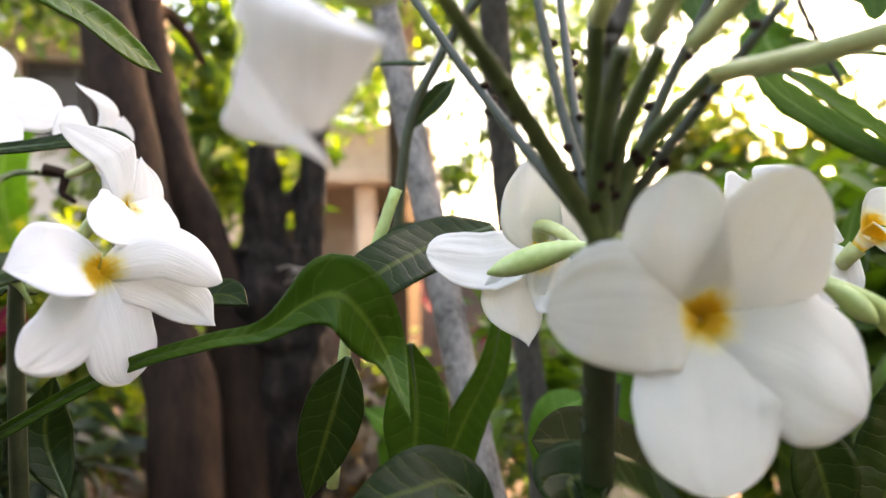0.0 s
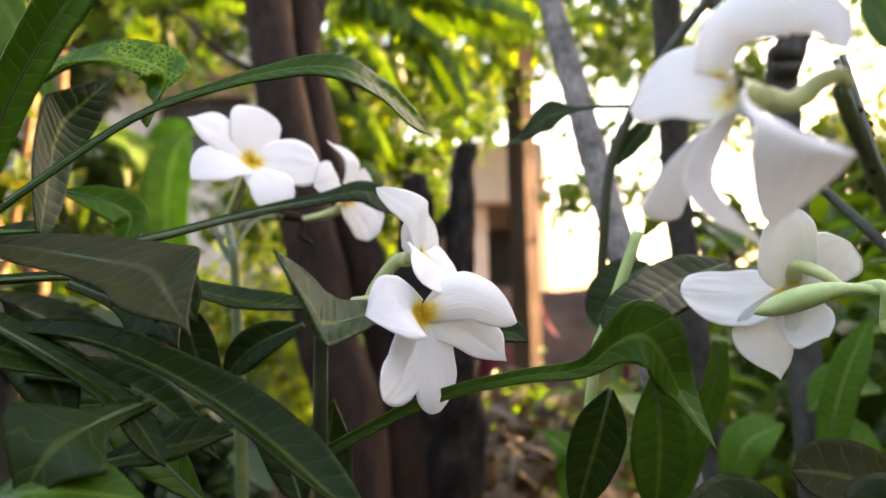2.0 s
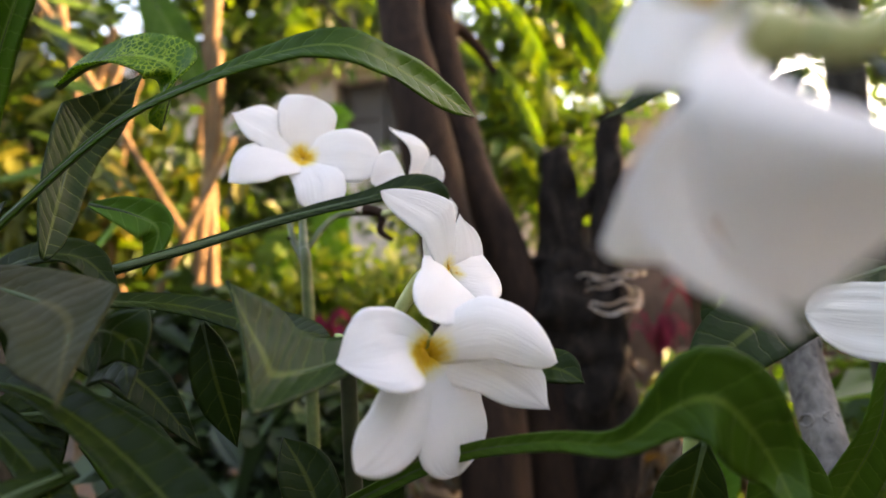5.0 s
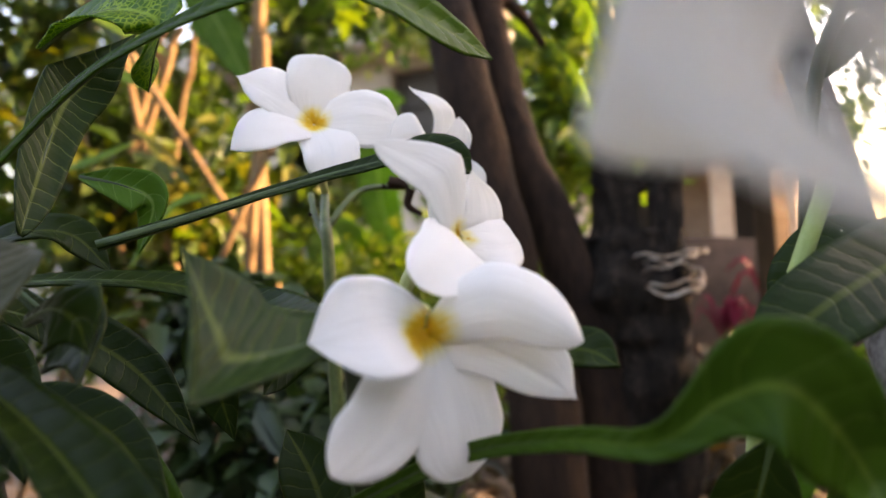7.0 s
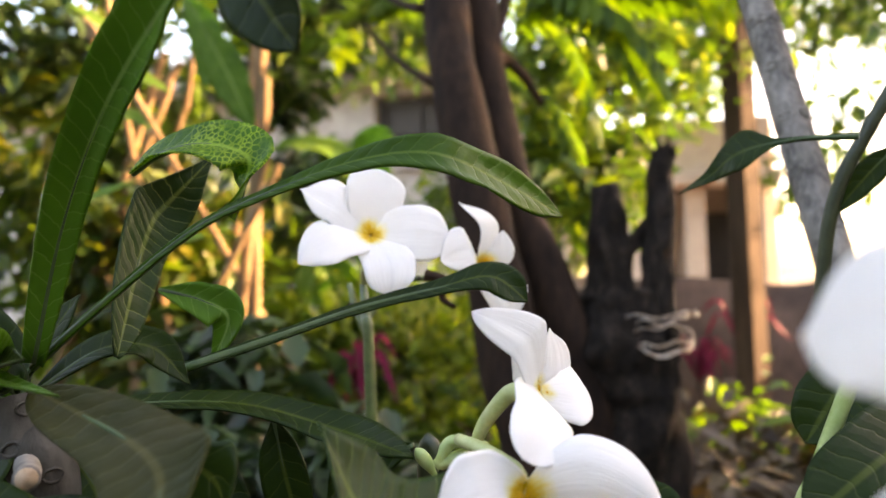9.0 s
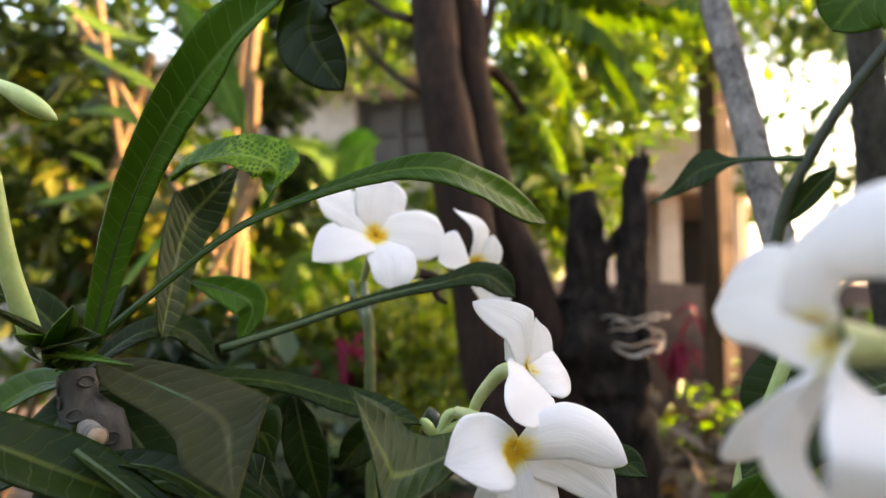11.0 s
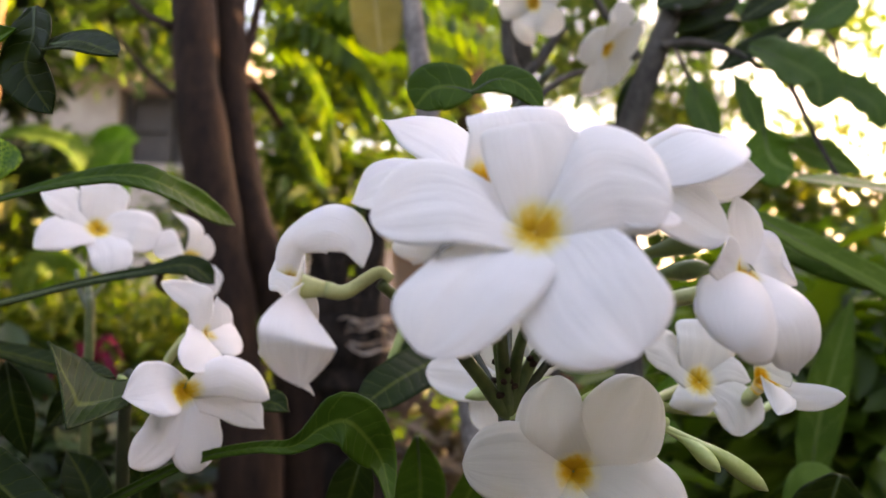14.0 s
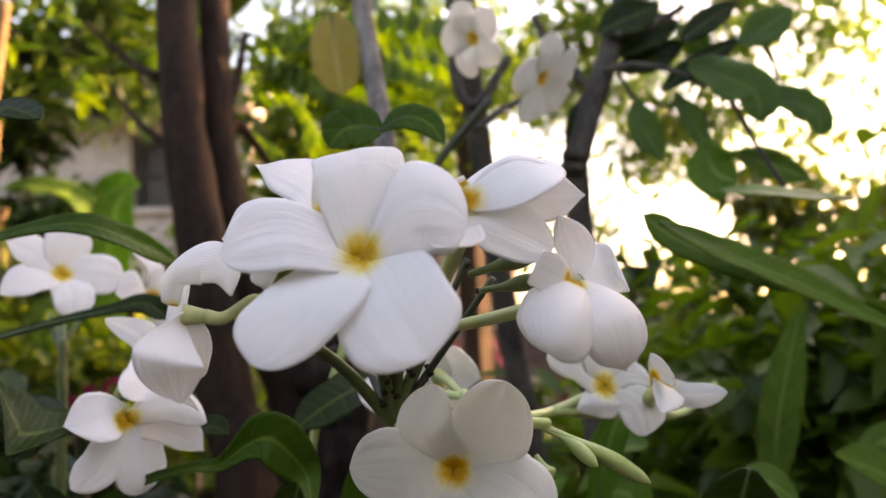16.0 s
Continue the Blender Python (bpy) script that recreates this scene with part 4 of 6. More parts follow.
stalk(PLANT_LARGE, [(0.2795, 0.2525, 0.7450), (0.3125, 0.3205, 0.7389), (0.3480, 0.3450, 0.7470)], 0.0022, 0.0018, BUD, "short pale green flower stalk")
stalk(PLANT_LARGE, [(0.3125, 0.3205, 0.7389), (0.3861, 0.3749, 0.7271), (0.4148, 0.3865, 0.7412)], 0.0022, 0.0018, BUD, "short pale green flower stalk")
# stems of the other flowers
stem(PLANT_LEFT, [(0.03, 0.50, 0.0), (0.028, 0.47, 0.5), (0.0173, 0.4896, 0.7430), (0.0125, 0.4972, 0.7775), (0.0044, 0.5151, 0.7946)], lambda u: 0.0042 - 0.0022 * u, STALK, "thin green flower stem")
stalk(PLANT_LEFT, [(0.0125, 0.4974, 0.7743), (0.0226, 0.5193, 0.7941), (0.0435, 0.5342, 0.7952)], 0.002, 0.0015, STALK, scars=3)
stalk(PLANT_LEFT, [(0.0131, 0.4978, 0.7678), (0.0034, 0.5053, 0.7805), (-0.0033, 0.5134, 0.7939)], 0.0024, 0.0015, STALK, scars=3)
stem(PLANT_MIDDLE, [(0.07, 0.43, 0.0), (0.078, 0.40, 0.5), (0.0818, 0.3768, 0.7228), (0.0891, 0.3728, 0.7357)], lambda u: 0.0042 - 0.002 * u, STALK_DARK, "thin green stem")
stalk(PLANT_MIDDLE, [(0.0871, 0.3723, 0.7357), (0.0923, 0.3732, 0.7432), (0.1004, 0.3699, 0.7431), (0.0964, 0.3663, 0.7457)], 0.0022, 0.0018, BUD, "curled pale green flower stalk")
stalk(PLANT_MIDDLE, [(0.0871, 0.3723, 0.7357), (0.1016, 0.3754, 0.7412), (0.1009, 0.3677, 0.7424)], 0.0022, 0.0018, BUD, "short pale green flower stalk")
bud(PLANT_MIDDLE, [(0.0908, 0.3652, 0.7311), (0.0882, 0.3622, 0.7377), (0.0847, 0.3591, 0.7441)], 0.0022)
bud(PLANT_LEFT, [(-0.0559, 0.2980, 0.8662), (-0.0295, 0.2891, 0.8553), (-0.0133, 0.2932, 0.8449)], 0.0032)


# ---- plumeria leaves ----
LANCE = [(0, 0.12), (0.25, 0.75), (0.5, 1.0), (0.75, 0.8), (1, 0.0)]
STRAP = [(0, 0.35), (0.2, 0.6), (0.5, 0.8), (0.8, 1.0), (0.93, 0.6), (1, 0.0)]
HOOD = [(0, 0.16), (0.3, 0.3), (0.5, 0.78), (0.59, 1.0), (0.66, 0.86), (0.78, 0.46), (0.9, 0.18), (1, 0.0)]
ROUND = [(0, 0.2), (0.2, 0.8), (0.5, 1.0), (0.8, 0.85), (0.93, 0.5), (1, 0.0)]


def leaf(plant, points, half=None, shape=LANCE, face=(0, -0.5, 0.85), material=None, fold=0.25, sweep=0.0, roll=0.0, turn=0.0,
         label="dark green leaf with a pale midrib", rib=0.0013, lobe=None, lobe_at=0.6, wavy=0.12):
    """A leaf along the points. face: where its upper side looks; lobe: a corner of its edge, which sets its tilt and width instead;
    fold: how far its halves rise; roll, turn: its twist at foot and tip, in degrees."""
    base = Vector(points[0])
    n, nc = 36, 11
    path = spline(points, n)
    seed = base.x * 91 + base.z * 37
    up0 = Vector(face).normalized()
    if lobe is not None:
        k = int(lobe_at * (n - 1))
        t = (path[min(k + 1, n - 1)] - path[k - 1]).normalized()
        s = Vector(lobe) - path[k]
        s = s - t * s.dot(t)
        half = half or s.length
        nrm = s.cross(t).normalized()
        up0 = nrm if nrm.dot(up0) > 0 else -nrm
    rows, run, runs, mids = [], 0.0, [], []
    for k, q in enumerate(path):
        if k:
            run += (q - path[k - 1]).length
        runs.append(run)
        u = k / (n - 1)
        t = (path[min(k + 1, n - 1)] - path[max(k - 1, 0)]).normalized()
        nrm = up0 - t * up0.dot(t)
        nrm = nrm.normalized() if nrm.length > 1e-3 else t.orthogonal().normalized()
        nrm = Matrix.Rotation(radians(roll + (turn - roll) * u), 3, t) @ nrm
        side = t.cross(nrm)
        w = between(shape, u)
        row = []
        for j in range(nc):
            v = 2 * j / (nc - 1) - 1
            ripple = wavy * noise.noise(Vector((run * 70, v * 1.5, seed))) * abs(v)
            edge = 1 + 0.05 * noise.noise(Vector((run * 140, v * 4, seed + 3)))
            row.append(q - base + side * half * w * v * edge + nrm * half * w * (fold * abs(v) ** 1.3 + ripple) - t * sweep * half * w * v * v)
        rows.append(row)
        mids.append(q - base - nrm * 0.0004)
    bm = bmesh.new()
    strip(bm, rows, lambda a, b: (b / (nc - 1), runs[a]))
    blade = on(plant, "leaf", bm, material or LEAF, base, label, 0.0007)
    bm = bmesh.new()
    tube(bm, mids, lambda u: rib * (1.0 - 0.8 * u), 6)
    part("midrib", bm, RIB, blade)
    return blade



def rim_leaf(plant, root, tip, edge_a, edge_b, material, label, point=0.8, corner=(0.0, 0.0)):
    """A leaf with two uneven sides, given by its widest places."""
    r, tip, a, b = Vector(root), Vector(tip), Vector(edge_a), Vector(edge_b)
    mid = (a + b) / 2
    ahead = (tip - mid).normalized()
    across = (b - a).normalized()
    nrm = across.cross(ahead).normalized()
    n, nc = 40, 13
    rows, mids = [], []
    for k in range(n):
        s = k / (n - 1)
        q0 = rim(r - across * 0.0012, a, tip, ahead, -across, s, 1 - point, 0.14, corner[0])
        q1 = rim(r + across * 0.0012, b, tip, ahead, across, s, 1 - point, 0.14, corner[1])
        span = (q1 - q0).length
        row = []
        for j in range(nc):
            v = 2 * j / (nc - 1) - 1
            row.append(q0.lerp(q1, (v + 1) / 2) - r + nrm * span * (0.07 * v * v + 0.05 * noise.noise(Vector((s * 5, v * 1.5, r.x * 90)))))
        rows.append(row)
        mids.append(q0.lerp(q1, 0.5) - r - nrm * 0.0004)
    bm = bmesh.new()
    size = (mid - r).length + (tip - mid).length
    strip(bm, rows, lambda a, b: (b / (nc - 1), size * a / (n - 1)))
    blade = on(plant, "leaf", bm, material, r, label, 0.0007)
    bm = bmesh.new()
    tube(bm, mids, lambda u: 0.0008 * (1.0 - 0.8 * u), 6)
    part("midrib", bm, RIB, blade)
    return blade


TOWARD = (0, -1, 0.25)
leaf(PLANT_LEFT, [(-0.0335, 0.3330, 0.7723), (-0.0148, 0.3250, 0.8123), (0.0112, 0.3120, 0.8420), (0.0397, 0.3000, 0.8631), (0.0716, 0.2850, 0.8751)], 0.0095, STRAP, (0.5, -0.7, 0.3), LEAF_FRESH, 0.5,
     label="upright fresh green plumeria leaf with thick midrib", rib=0.0014)
leaf(PLANT_LEFT, [(-0.0367, 0.3350, 0.7704), (-0.0102, 0.3350, 0.7897), (0.0231, 0.3370, 0.8125), (0.0499, 0.3400, 0.8235), (0.0747, 0.3450, 0.8313), (0.0967, 0.3480, 0.8319), (0.1135, 0.3660, 0.8241), (0.1282, 0.3860, 0.8150)], 0.0078,
     [(0, 0.2), (0.4, 0.24), (0.55, 0.5), (0.72, 0.85), (0.84, 1.0), (0.94, 0.66), (1, 0.0)], (0.1, -0.85, 0.5), LEAF_MID, 0.14, wavy=0.3, label="long arching dark green leaf over the flowers", rib=0.0014)
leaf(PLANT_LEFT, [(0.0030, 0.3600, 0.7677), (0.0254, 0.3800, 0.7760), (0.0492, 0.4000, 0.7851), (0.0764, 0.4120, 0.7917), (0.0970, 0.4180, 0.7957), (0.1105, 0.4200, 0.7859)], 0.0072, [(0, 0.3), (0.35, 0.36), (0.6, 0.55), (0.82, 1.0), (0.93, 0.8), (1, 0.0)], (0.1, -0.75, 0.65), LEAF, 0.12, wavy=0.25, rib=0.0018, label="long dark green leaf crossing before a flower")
rim_leaf(PLANT_LEFT, (-0.0168, 0.3500, 0.7723), (-0.0099, 0.4000, 0.8490), (-0.0290, 0.3750, 0.8320), (-0.0176, 0.3850, 0.8140), LEAF_VEINED, "narrow upright dark green leaf with feathered veins", 0.9, (0.9, 0.1))
leaf(PLANT_LEFT, [(-0.0287, 0.3722, 0.8377), (-0.0167, 0.3746, 0.8449), (0.0020, 0.3736, 0.8465), (0.0201, 0.3729, 0.8400), (0.0178, 0.3729, 0.8285), (0.0115, 0.3771, 0.8186)], 0.011, ROUND, (0, -0.6, 0.8), LEAF_SPOT, 0.3, roll=-10, turn=25,
     label="curled green leaf mottled with yellow")
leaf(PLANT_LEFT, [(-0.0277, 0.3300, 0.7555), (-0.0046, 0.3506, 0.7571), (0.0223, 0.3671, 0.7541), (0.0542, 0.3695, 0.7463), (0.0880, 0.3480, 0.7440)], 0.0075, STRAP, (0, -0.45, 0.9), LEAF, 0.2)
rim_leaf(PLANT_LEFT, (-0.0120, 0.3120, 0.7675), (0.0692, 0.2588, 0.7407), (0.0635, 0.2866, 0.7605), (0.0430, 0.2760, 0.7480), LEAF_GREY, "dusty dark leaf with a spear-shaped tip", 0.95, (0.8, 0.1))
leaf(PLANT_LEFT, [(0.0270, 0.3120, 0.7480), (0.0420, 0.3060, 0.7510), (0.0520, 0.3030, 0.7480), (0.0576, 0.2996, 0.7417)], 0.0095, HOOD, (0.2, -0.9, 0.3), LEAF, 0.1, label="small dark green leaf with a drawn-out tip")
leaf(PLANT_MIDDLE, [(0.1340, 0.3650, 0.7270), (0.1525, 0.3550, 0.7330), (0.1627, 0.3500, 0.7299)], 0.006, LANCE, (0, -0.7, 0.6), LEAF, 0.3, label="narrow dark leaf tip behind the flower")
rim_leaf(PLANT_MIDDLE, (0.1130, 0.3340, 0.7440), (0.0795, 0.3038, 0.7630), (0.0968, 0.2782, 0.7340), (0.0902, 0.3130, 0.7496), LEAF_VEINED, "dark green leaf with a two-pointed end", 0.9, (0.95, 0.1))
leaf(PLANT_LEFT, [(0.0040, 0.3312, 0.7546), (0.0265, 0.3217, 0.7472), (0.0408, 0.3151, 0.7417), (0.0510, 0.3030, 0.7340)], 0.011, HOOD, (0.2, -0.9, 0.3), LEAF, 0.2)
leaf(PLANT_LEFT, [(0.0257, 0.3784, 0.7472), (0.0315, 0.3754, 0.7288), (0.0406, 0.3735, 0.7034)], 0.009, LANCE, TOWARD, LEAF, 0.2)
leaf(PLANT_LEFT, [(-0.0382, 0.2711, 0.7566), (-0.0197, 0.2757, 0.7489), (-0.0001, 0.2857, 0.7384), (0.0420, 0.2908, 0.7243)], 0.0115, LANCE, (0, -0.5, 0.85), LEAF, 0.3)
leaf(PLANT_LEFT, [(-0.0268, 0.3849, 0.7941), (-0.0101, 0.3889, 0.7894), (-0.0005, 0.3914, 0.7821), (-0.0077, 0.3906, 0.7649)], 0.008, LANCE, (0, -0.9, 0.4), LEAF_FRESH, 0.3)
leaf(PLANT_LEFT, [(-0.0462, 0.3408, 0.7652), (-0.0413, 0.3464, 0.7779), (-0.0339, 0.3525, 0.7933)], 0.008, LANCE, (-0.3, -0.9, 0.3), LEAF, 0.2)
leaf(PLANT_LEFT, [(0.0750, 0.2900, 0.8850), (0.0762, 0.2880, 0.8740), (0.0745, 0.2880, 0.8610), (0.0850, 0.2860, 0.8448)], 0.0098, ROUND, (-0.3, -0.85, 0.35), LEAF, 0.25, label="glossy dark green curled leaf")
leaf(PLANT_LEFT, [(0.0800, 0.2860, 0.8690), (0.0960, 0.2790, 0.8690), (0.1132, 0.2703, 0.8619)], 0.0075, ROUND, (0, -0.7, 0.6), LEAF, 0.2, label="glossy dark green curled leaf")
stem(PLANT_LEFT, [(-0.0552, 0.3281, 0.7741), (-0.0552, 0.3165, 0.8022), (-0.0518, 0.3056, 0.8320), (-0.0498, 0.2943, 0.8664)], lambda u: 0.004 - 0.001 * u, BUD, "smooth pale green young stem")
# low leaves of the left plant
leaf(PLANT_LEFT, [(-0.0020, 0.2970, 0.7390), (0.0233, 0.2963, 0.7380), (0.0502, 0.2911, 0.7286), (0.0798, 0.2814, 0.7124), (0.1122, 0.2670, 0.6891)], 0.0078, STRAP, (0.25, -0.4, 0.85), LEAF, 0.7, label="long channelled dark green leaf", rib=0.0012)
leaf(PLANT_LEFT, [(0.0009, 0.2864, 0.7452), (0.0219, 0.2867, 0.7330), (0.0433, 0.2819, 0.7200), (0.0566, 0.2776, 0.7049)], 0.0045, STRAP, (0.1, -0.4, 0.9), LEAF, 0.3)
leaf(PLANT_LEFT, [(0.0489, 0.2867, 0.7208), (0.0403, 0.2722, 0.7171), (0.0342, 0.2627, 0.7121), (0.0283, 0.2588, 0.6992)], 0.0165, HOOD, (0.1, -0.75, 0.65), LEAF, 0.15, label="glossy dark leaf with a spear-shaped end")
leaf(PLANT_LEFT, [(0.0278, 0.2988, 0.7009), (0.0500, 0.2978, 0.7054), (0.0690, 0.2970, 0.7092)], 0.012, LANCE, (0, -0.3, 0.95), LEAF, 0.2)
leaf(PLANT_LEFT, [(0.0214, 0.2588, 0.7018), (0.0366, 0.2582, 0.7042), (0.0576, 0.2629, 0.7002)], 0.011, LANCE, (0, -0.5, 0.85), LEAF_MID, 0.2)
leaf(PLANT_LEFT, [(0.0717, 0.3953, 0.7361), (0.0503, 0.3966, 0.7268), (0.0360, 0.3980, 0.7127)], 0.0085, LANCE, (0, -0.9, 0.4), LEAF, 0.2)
# the curved leaf below the middle flowers
leaf(PLANT_LARGE, [(0.0850, 0.3520, 0.6900), (0.1245, 0.3373, 0.7112), (0.1530, 0.3200, 0.7205), (0.1714, 0.3022, 0.7250), (0.1820, 0.3027, 0.7319), (0.1909, 0.3031, 0.7344), (0.1986, 0.3086, 0.7270), (0.2054, 0.3140, 0.7151), (0.2095, 0.2957, 0.7008)], 0.0105,
     [(0, 0.2), (0.36, 0.26), (0.48, 0.5), (0.6, 1.0), (0.75, 0.95), (0.88, 0.5), (1, 0.0)], (0.3, -0.9, 0.25), LEAF_MID, 0.3, wavy=0.2, label="fresh green leaf folding over to a long tip", rib=0.0010)
leaf(PLANT_LARGE, [(0.1955, 0.3633, 0.7102), (0.1901, 0.3649, 0.6911), (0.1803, 0.3674, 0.6592)], 0.0105, LANCE, TOWARD, LEAF, 0.2)
leaf(PLANT_LARGE, [(0.2210, 0.3926, 0.7112), (0.2232, 0.3946, 0.6828), (0.2206, 0.3972, 0.6473)], 0.013, LANCE, TOWARD, LEAF_MID, 0.15)
leaf(PLANT_LARGE, [(0.2570, 0.3980, 0.7580), (0.2340, 0.3880, 0.7515), (0.2120, 0.3690, 0.7425), (0.1921, 0.3570, 0.7296)], 0.0125, ROUND, (0, -0.75, 0.6), LEAF, 0.15, label="dark green leaf with pale net of veins")
stem(PLANT_LARGE, [(0.1898, 0.3976, 0.6547), (0.1961, 0.3930, 0.7162), (0.2022, 0.3915, 0.7350), (0.2155, 0.3884, 0.7728)], lambda u: 0.0024, BUD, "yellowish green young stem")
# the far small leaf on its branch
leaf(PLANT_FAR, [(0.2411, 0.4824, 0.8505), (0.2183, 0.4929, 0.8527), (0.1975, 0.5038, 0.8500), (0.1841, 0.5148, 0.8408), (0.1702, 0.5043, 0.8328)], 0.0105, [(0, 0.15), (0.32, 0.2), (0.46, 1.0), (0.56, 0.85), (0.72, 0.36), (1, 0)], (0, -0.85, 0.45), LEAF, 0.1)
stem(PLANT_FAR, [(0.2267, 0.5103, 0.7454), (0.2338, 0.5049, 0.8182), (0.2507, 0.5016, 0.8578), (0.2741, 0.4983, 0.8941), (0.3109, 0.4942, 0.9369)], lambda u: 0.003, STALK_DARK, "thin dark plumeria branch", name="branch")
leaf(PLANT_FAR, [(0.2606, 0.5020, 0.8478), (0.2505, 0.5030, 0.8380), (0.2338, 0.5049, 0.8182)], 0.006, LANCE, TOWARD, LEAF, 0.2)
# the two-lobed leaf above the cluster
leaf(PLANT_FAR, [(0.2401, 0.3290, 0.8704), (0.2314, 0.3290, 0.8724), (0.2223, 0.3290, 0.8710), (0.2150, 0.3290, 0.8630)], 0.0115, ROUND, (0, -0.95, 0.2), LEAF_MID, 0.08, label="rounded dark green leaf above the cluster")
leaf(PLANT_FAR, [(0.2394, 0.3290, 0.8704), (0.2503, 0.3270, 0.8760), (0.2614, 0.3250, 0.8724), (0.2700, 0.3220, 0.8606)], 0.0075, LANCE, (0, -0.95, 0.3), LEAF_MID, 0.08, label="curved dark green leaf above the cluster")
# leaves of the plant at the far side
leaf(PLANT_FAR, [(0.3986, 0.4100, 0.8332), (0.4455, 0.4200, 0.8127), (0.5000, 0.4400, 0.7933), (0.5797, 0.4700, 0.7618)], 0.0135, [(0, 0.1), (0.15, 0.6), (0.4, 0.95), (0.7, 1.0), (1, 0.3)], (-0.1, -0.75, 0.6), LEAF_LIGHT, 0.2, label="broad light green leaf in the backlight")

# woody stem of the left plant, with a cut side shoot
stem(PLANT_LEFT, [(0.0, 0.36, 0.0), (-0.005, 0.345, 0.4), (-0.0228, 0.3330, 0.7143), (-0.0326, 0.3295, 0.7424), (-0.0391, 0.3323, 0.7609)], lambda u: 0.0095 - 0.0025 * u, BARK_DARK, "grey woody stem", 12, 30, 0.2, 4, 16, scar_size=0.003)
stub = stem(PLANT_LEFT, [(-0.0305, 0.3269, 0.7429), (-0.0194, 0.3171, 0.7428), (-0.0077, 0.3053, 0.7448)], lambda u: 0.0036, BARK_GREY, "cut side shoot", 12, 8, 0.05, 5, name="cut_shoot")
bm = bmesh.new()
cut_a, cut_b = Vector((-0.0078, 0.3055, 0.7448)), Vector((-0.0073, 0.3048, 0.7449))
tube(bm, [cut_a - Vector((-0.0305, 0.3269, 0.7429)), cut_b - Vector((-0.0305, 0.3269, 0.7429))], 0.0029, 12)
part("cut_face", bm, CUT, stub, "pale freshly cut wood")
heart = Vector((-0.0401, 0.3320, 0.7619))
for k, h in enumerate((0.006, 0.005, 0.003, 0.007, 0.007, 0.003)):
    leaf(PLANT_LEFT, [heart, heart + Vector((-0.006 * (k % 3), -0.006, 0.008)), heart.lerp(Vector((-0.04 + 0.012 * k, 0.29, 0.79 - 0.01 * (k % 3))), 0.9)],
         h, LANCE, (0.2, -0.6, 0.7), LEAF_FRESH if k % 2 else LEAF, 0.4, label="young curled leaf in the rosette")
# low leaves of the large plant
leaf(PLANT_LARGE, [(0.2325, 0.2964, 0.6690), (0.2214, 0.2981, 0.6832), (0.2086, 0.2907, 0.6841), (0.1914, 0.2843, 0.6822)], 0.011, LANCE, (0, -0.5, 0.85), LEAF, 0.3, label="curled glossy dark leaf")
leaf(PLANT_LARGE, [(0.2788, 0.2861, 0.6692), (0.2725, 0.2870, 0.6787), (0.2585, 0.2795, 0.6865), (0.2482, 0.2817, 0.6872), (0.2470, 0.2721, 0.6797)], 0.011, ROUND, (0, -0.5, 0.85), LEAF, 0.3, label="curled glossy dark leaf")
leaf(PLANT_LARGE, [(0.3053, 0.3472, 0.6500), (0.2932, 0.3481, 0.6686), (0.2769, 0.3499, 0.6781), (0.2586, 0.3523, 0.6804)], 0.0145, ROUND, (0, -0.8, 0.5), LEAF_GREY, 0.15)
leaf(PLANT_LARGE, [(0.2724, 0.4490, 0.7210), (0.2673, 0.4516, 0.6926), (0.2511, 0.4568, 0.6583), (0.2378, 0.4617, 0.6185)], 0.012, STRAP, (0.3, -0.9, 0.3), LEAF_MID, 0.3)
leaf(PLANT_LARGE, [(0.2432, 0.4639, 0.7600), (0.2247, 0.4582, 0.7492), (0.2100, 0.4522, 0.7293)], 0.013, ROUND, (0, -0.8, 0.5), LEAF, 0.15)
leaf(PLANT_FAR, [(0.5121, 0.4540, 0.7900), (0.4584, 0.4445, 0.8091), (0.4144, 0.4329, 0.8261), (0.3934, 0.4266, 0.8411)], 0.012, ROUND, (0, -0.9, 0.4), LEAF_LIGHT, 0.1, label="broad backlit leaf")
leaf(PLANT_FAR, [(0.5372, 0.4455, 0.8498), (0.4917, 0.4553, 0.8562), (0.4559, 0.4630, 0.8610)], 0.014, LANCE, (0, -0.4, 0.9), LEAF_FRESH, 0.1)
leaf(PLANT_LARGE, [(0.3352, 0.3135, 0.6910), (0.3410, 0.3130, 0.6758), (0.3469, 0.3128, 0.6531)], 0.012, LANCE, TOWARD, LEAF, 0.2)
leaf(PLANT_LARGE, [(0.4078, 0.3377, 0.7065), (0.3995, 0.3408, 0.6799), (0.3793, 0.3366, 0.6476)], 0.02, ROUND, TOWARD, LEAF, 0.15, label="broad glossy dark green leaf")
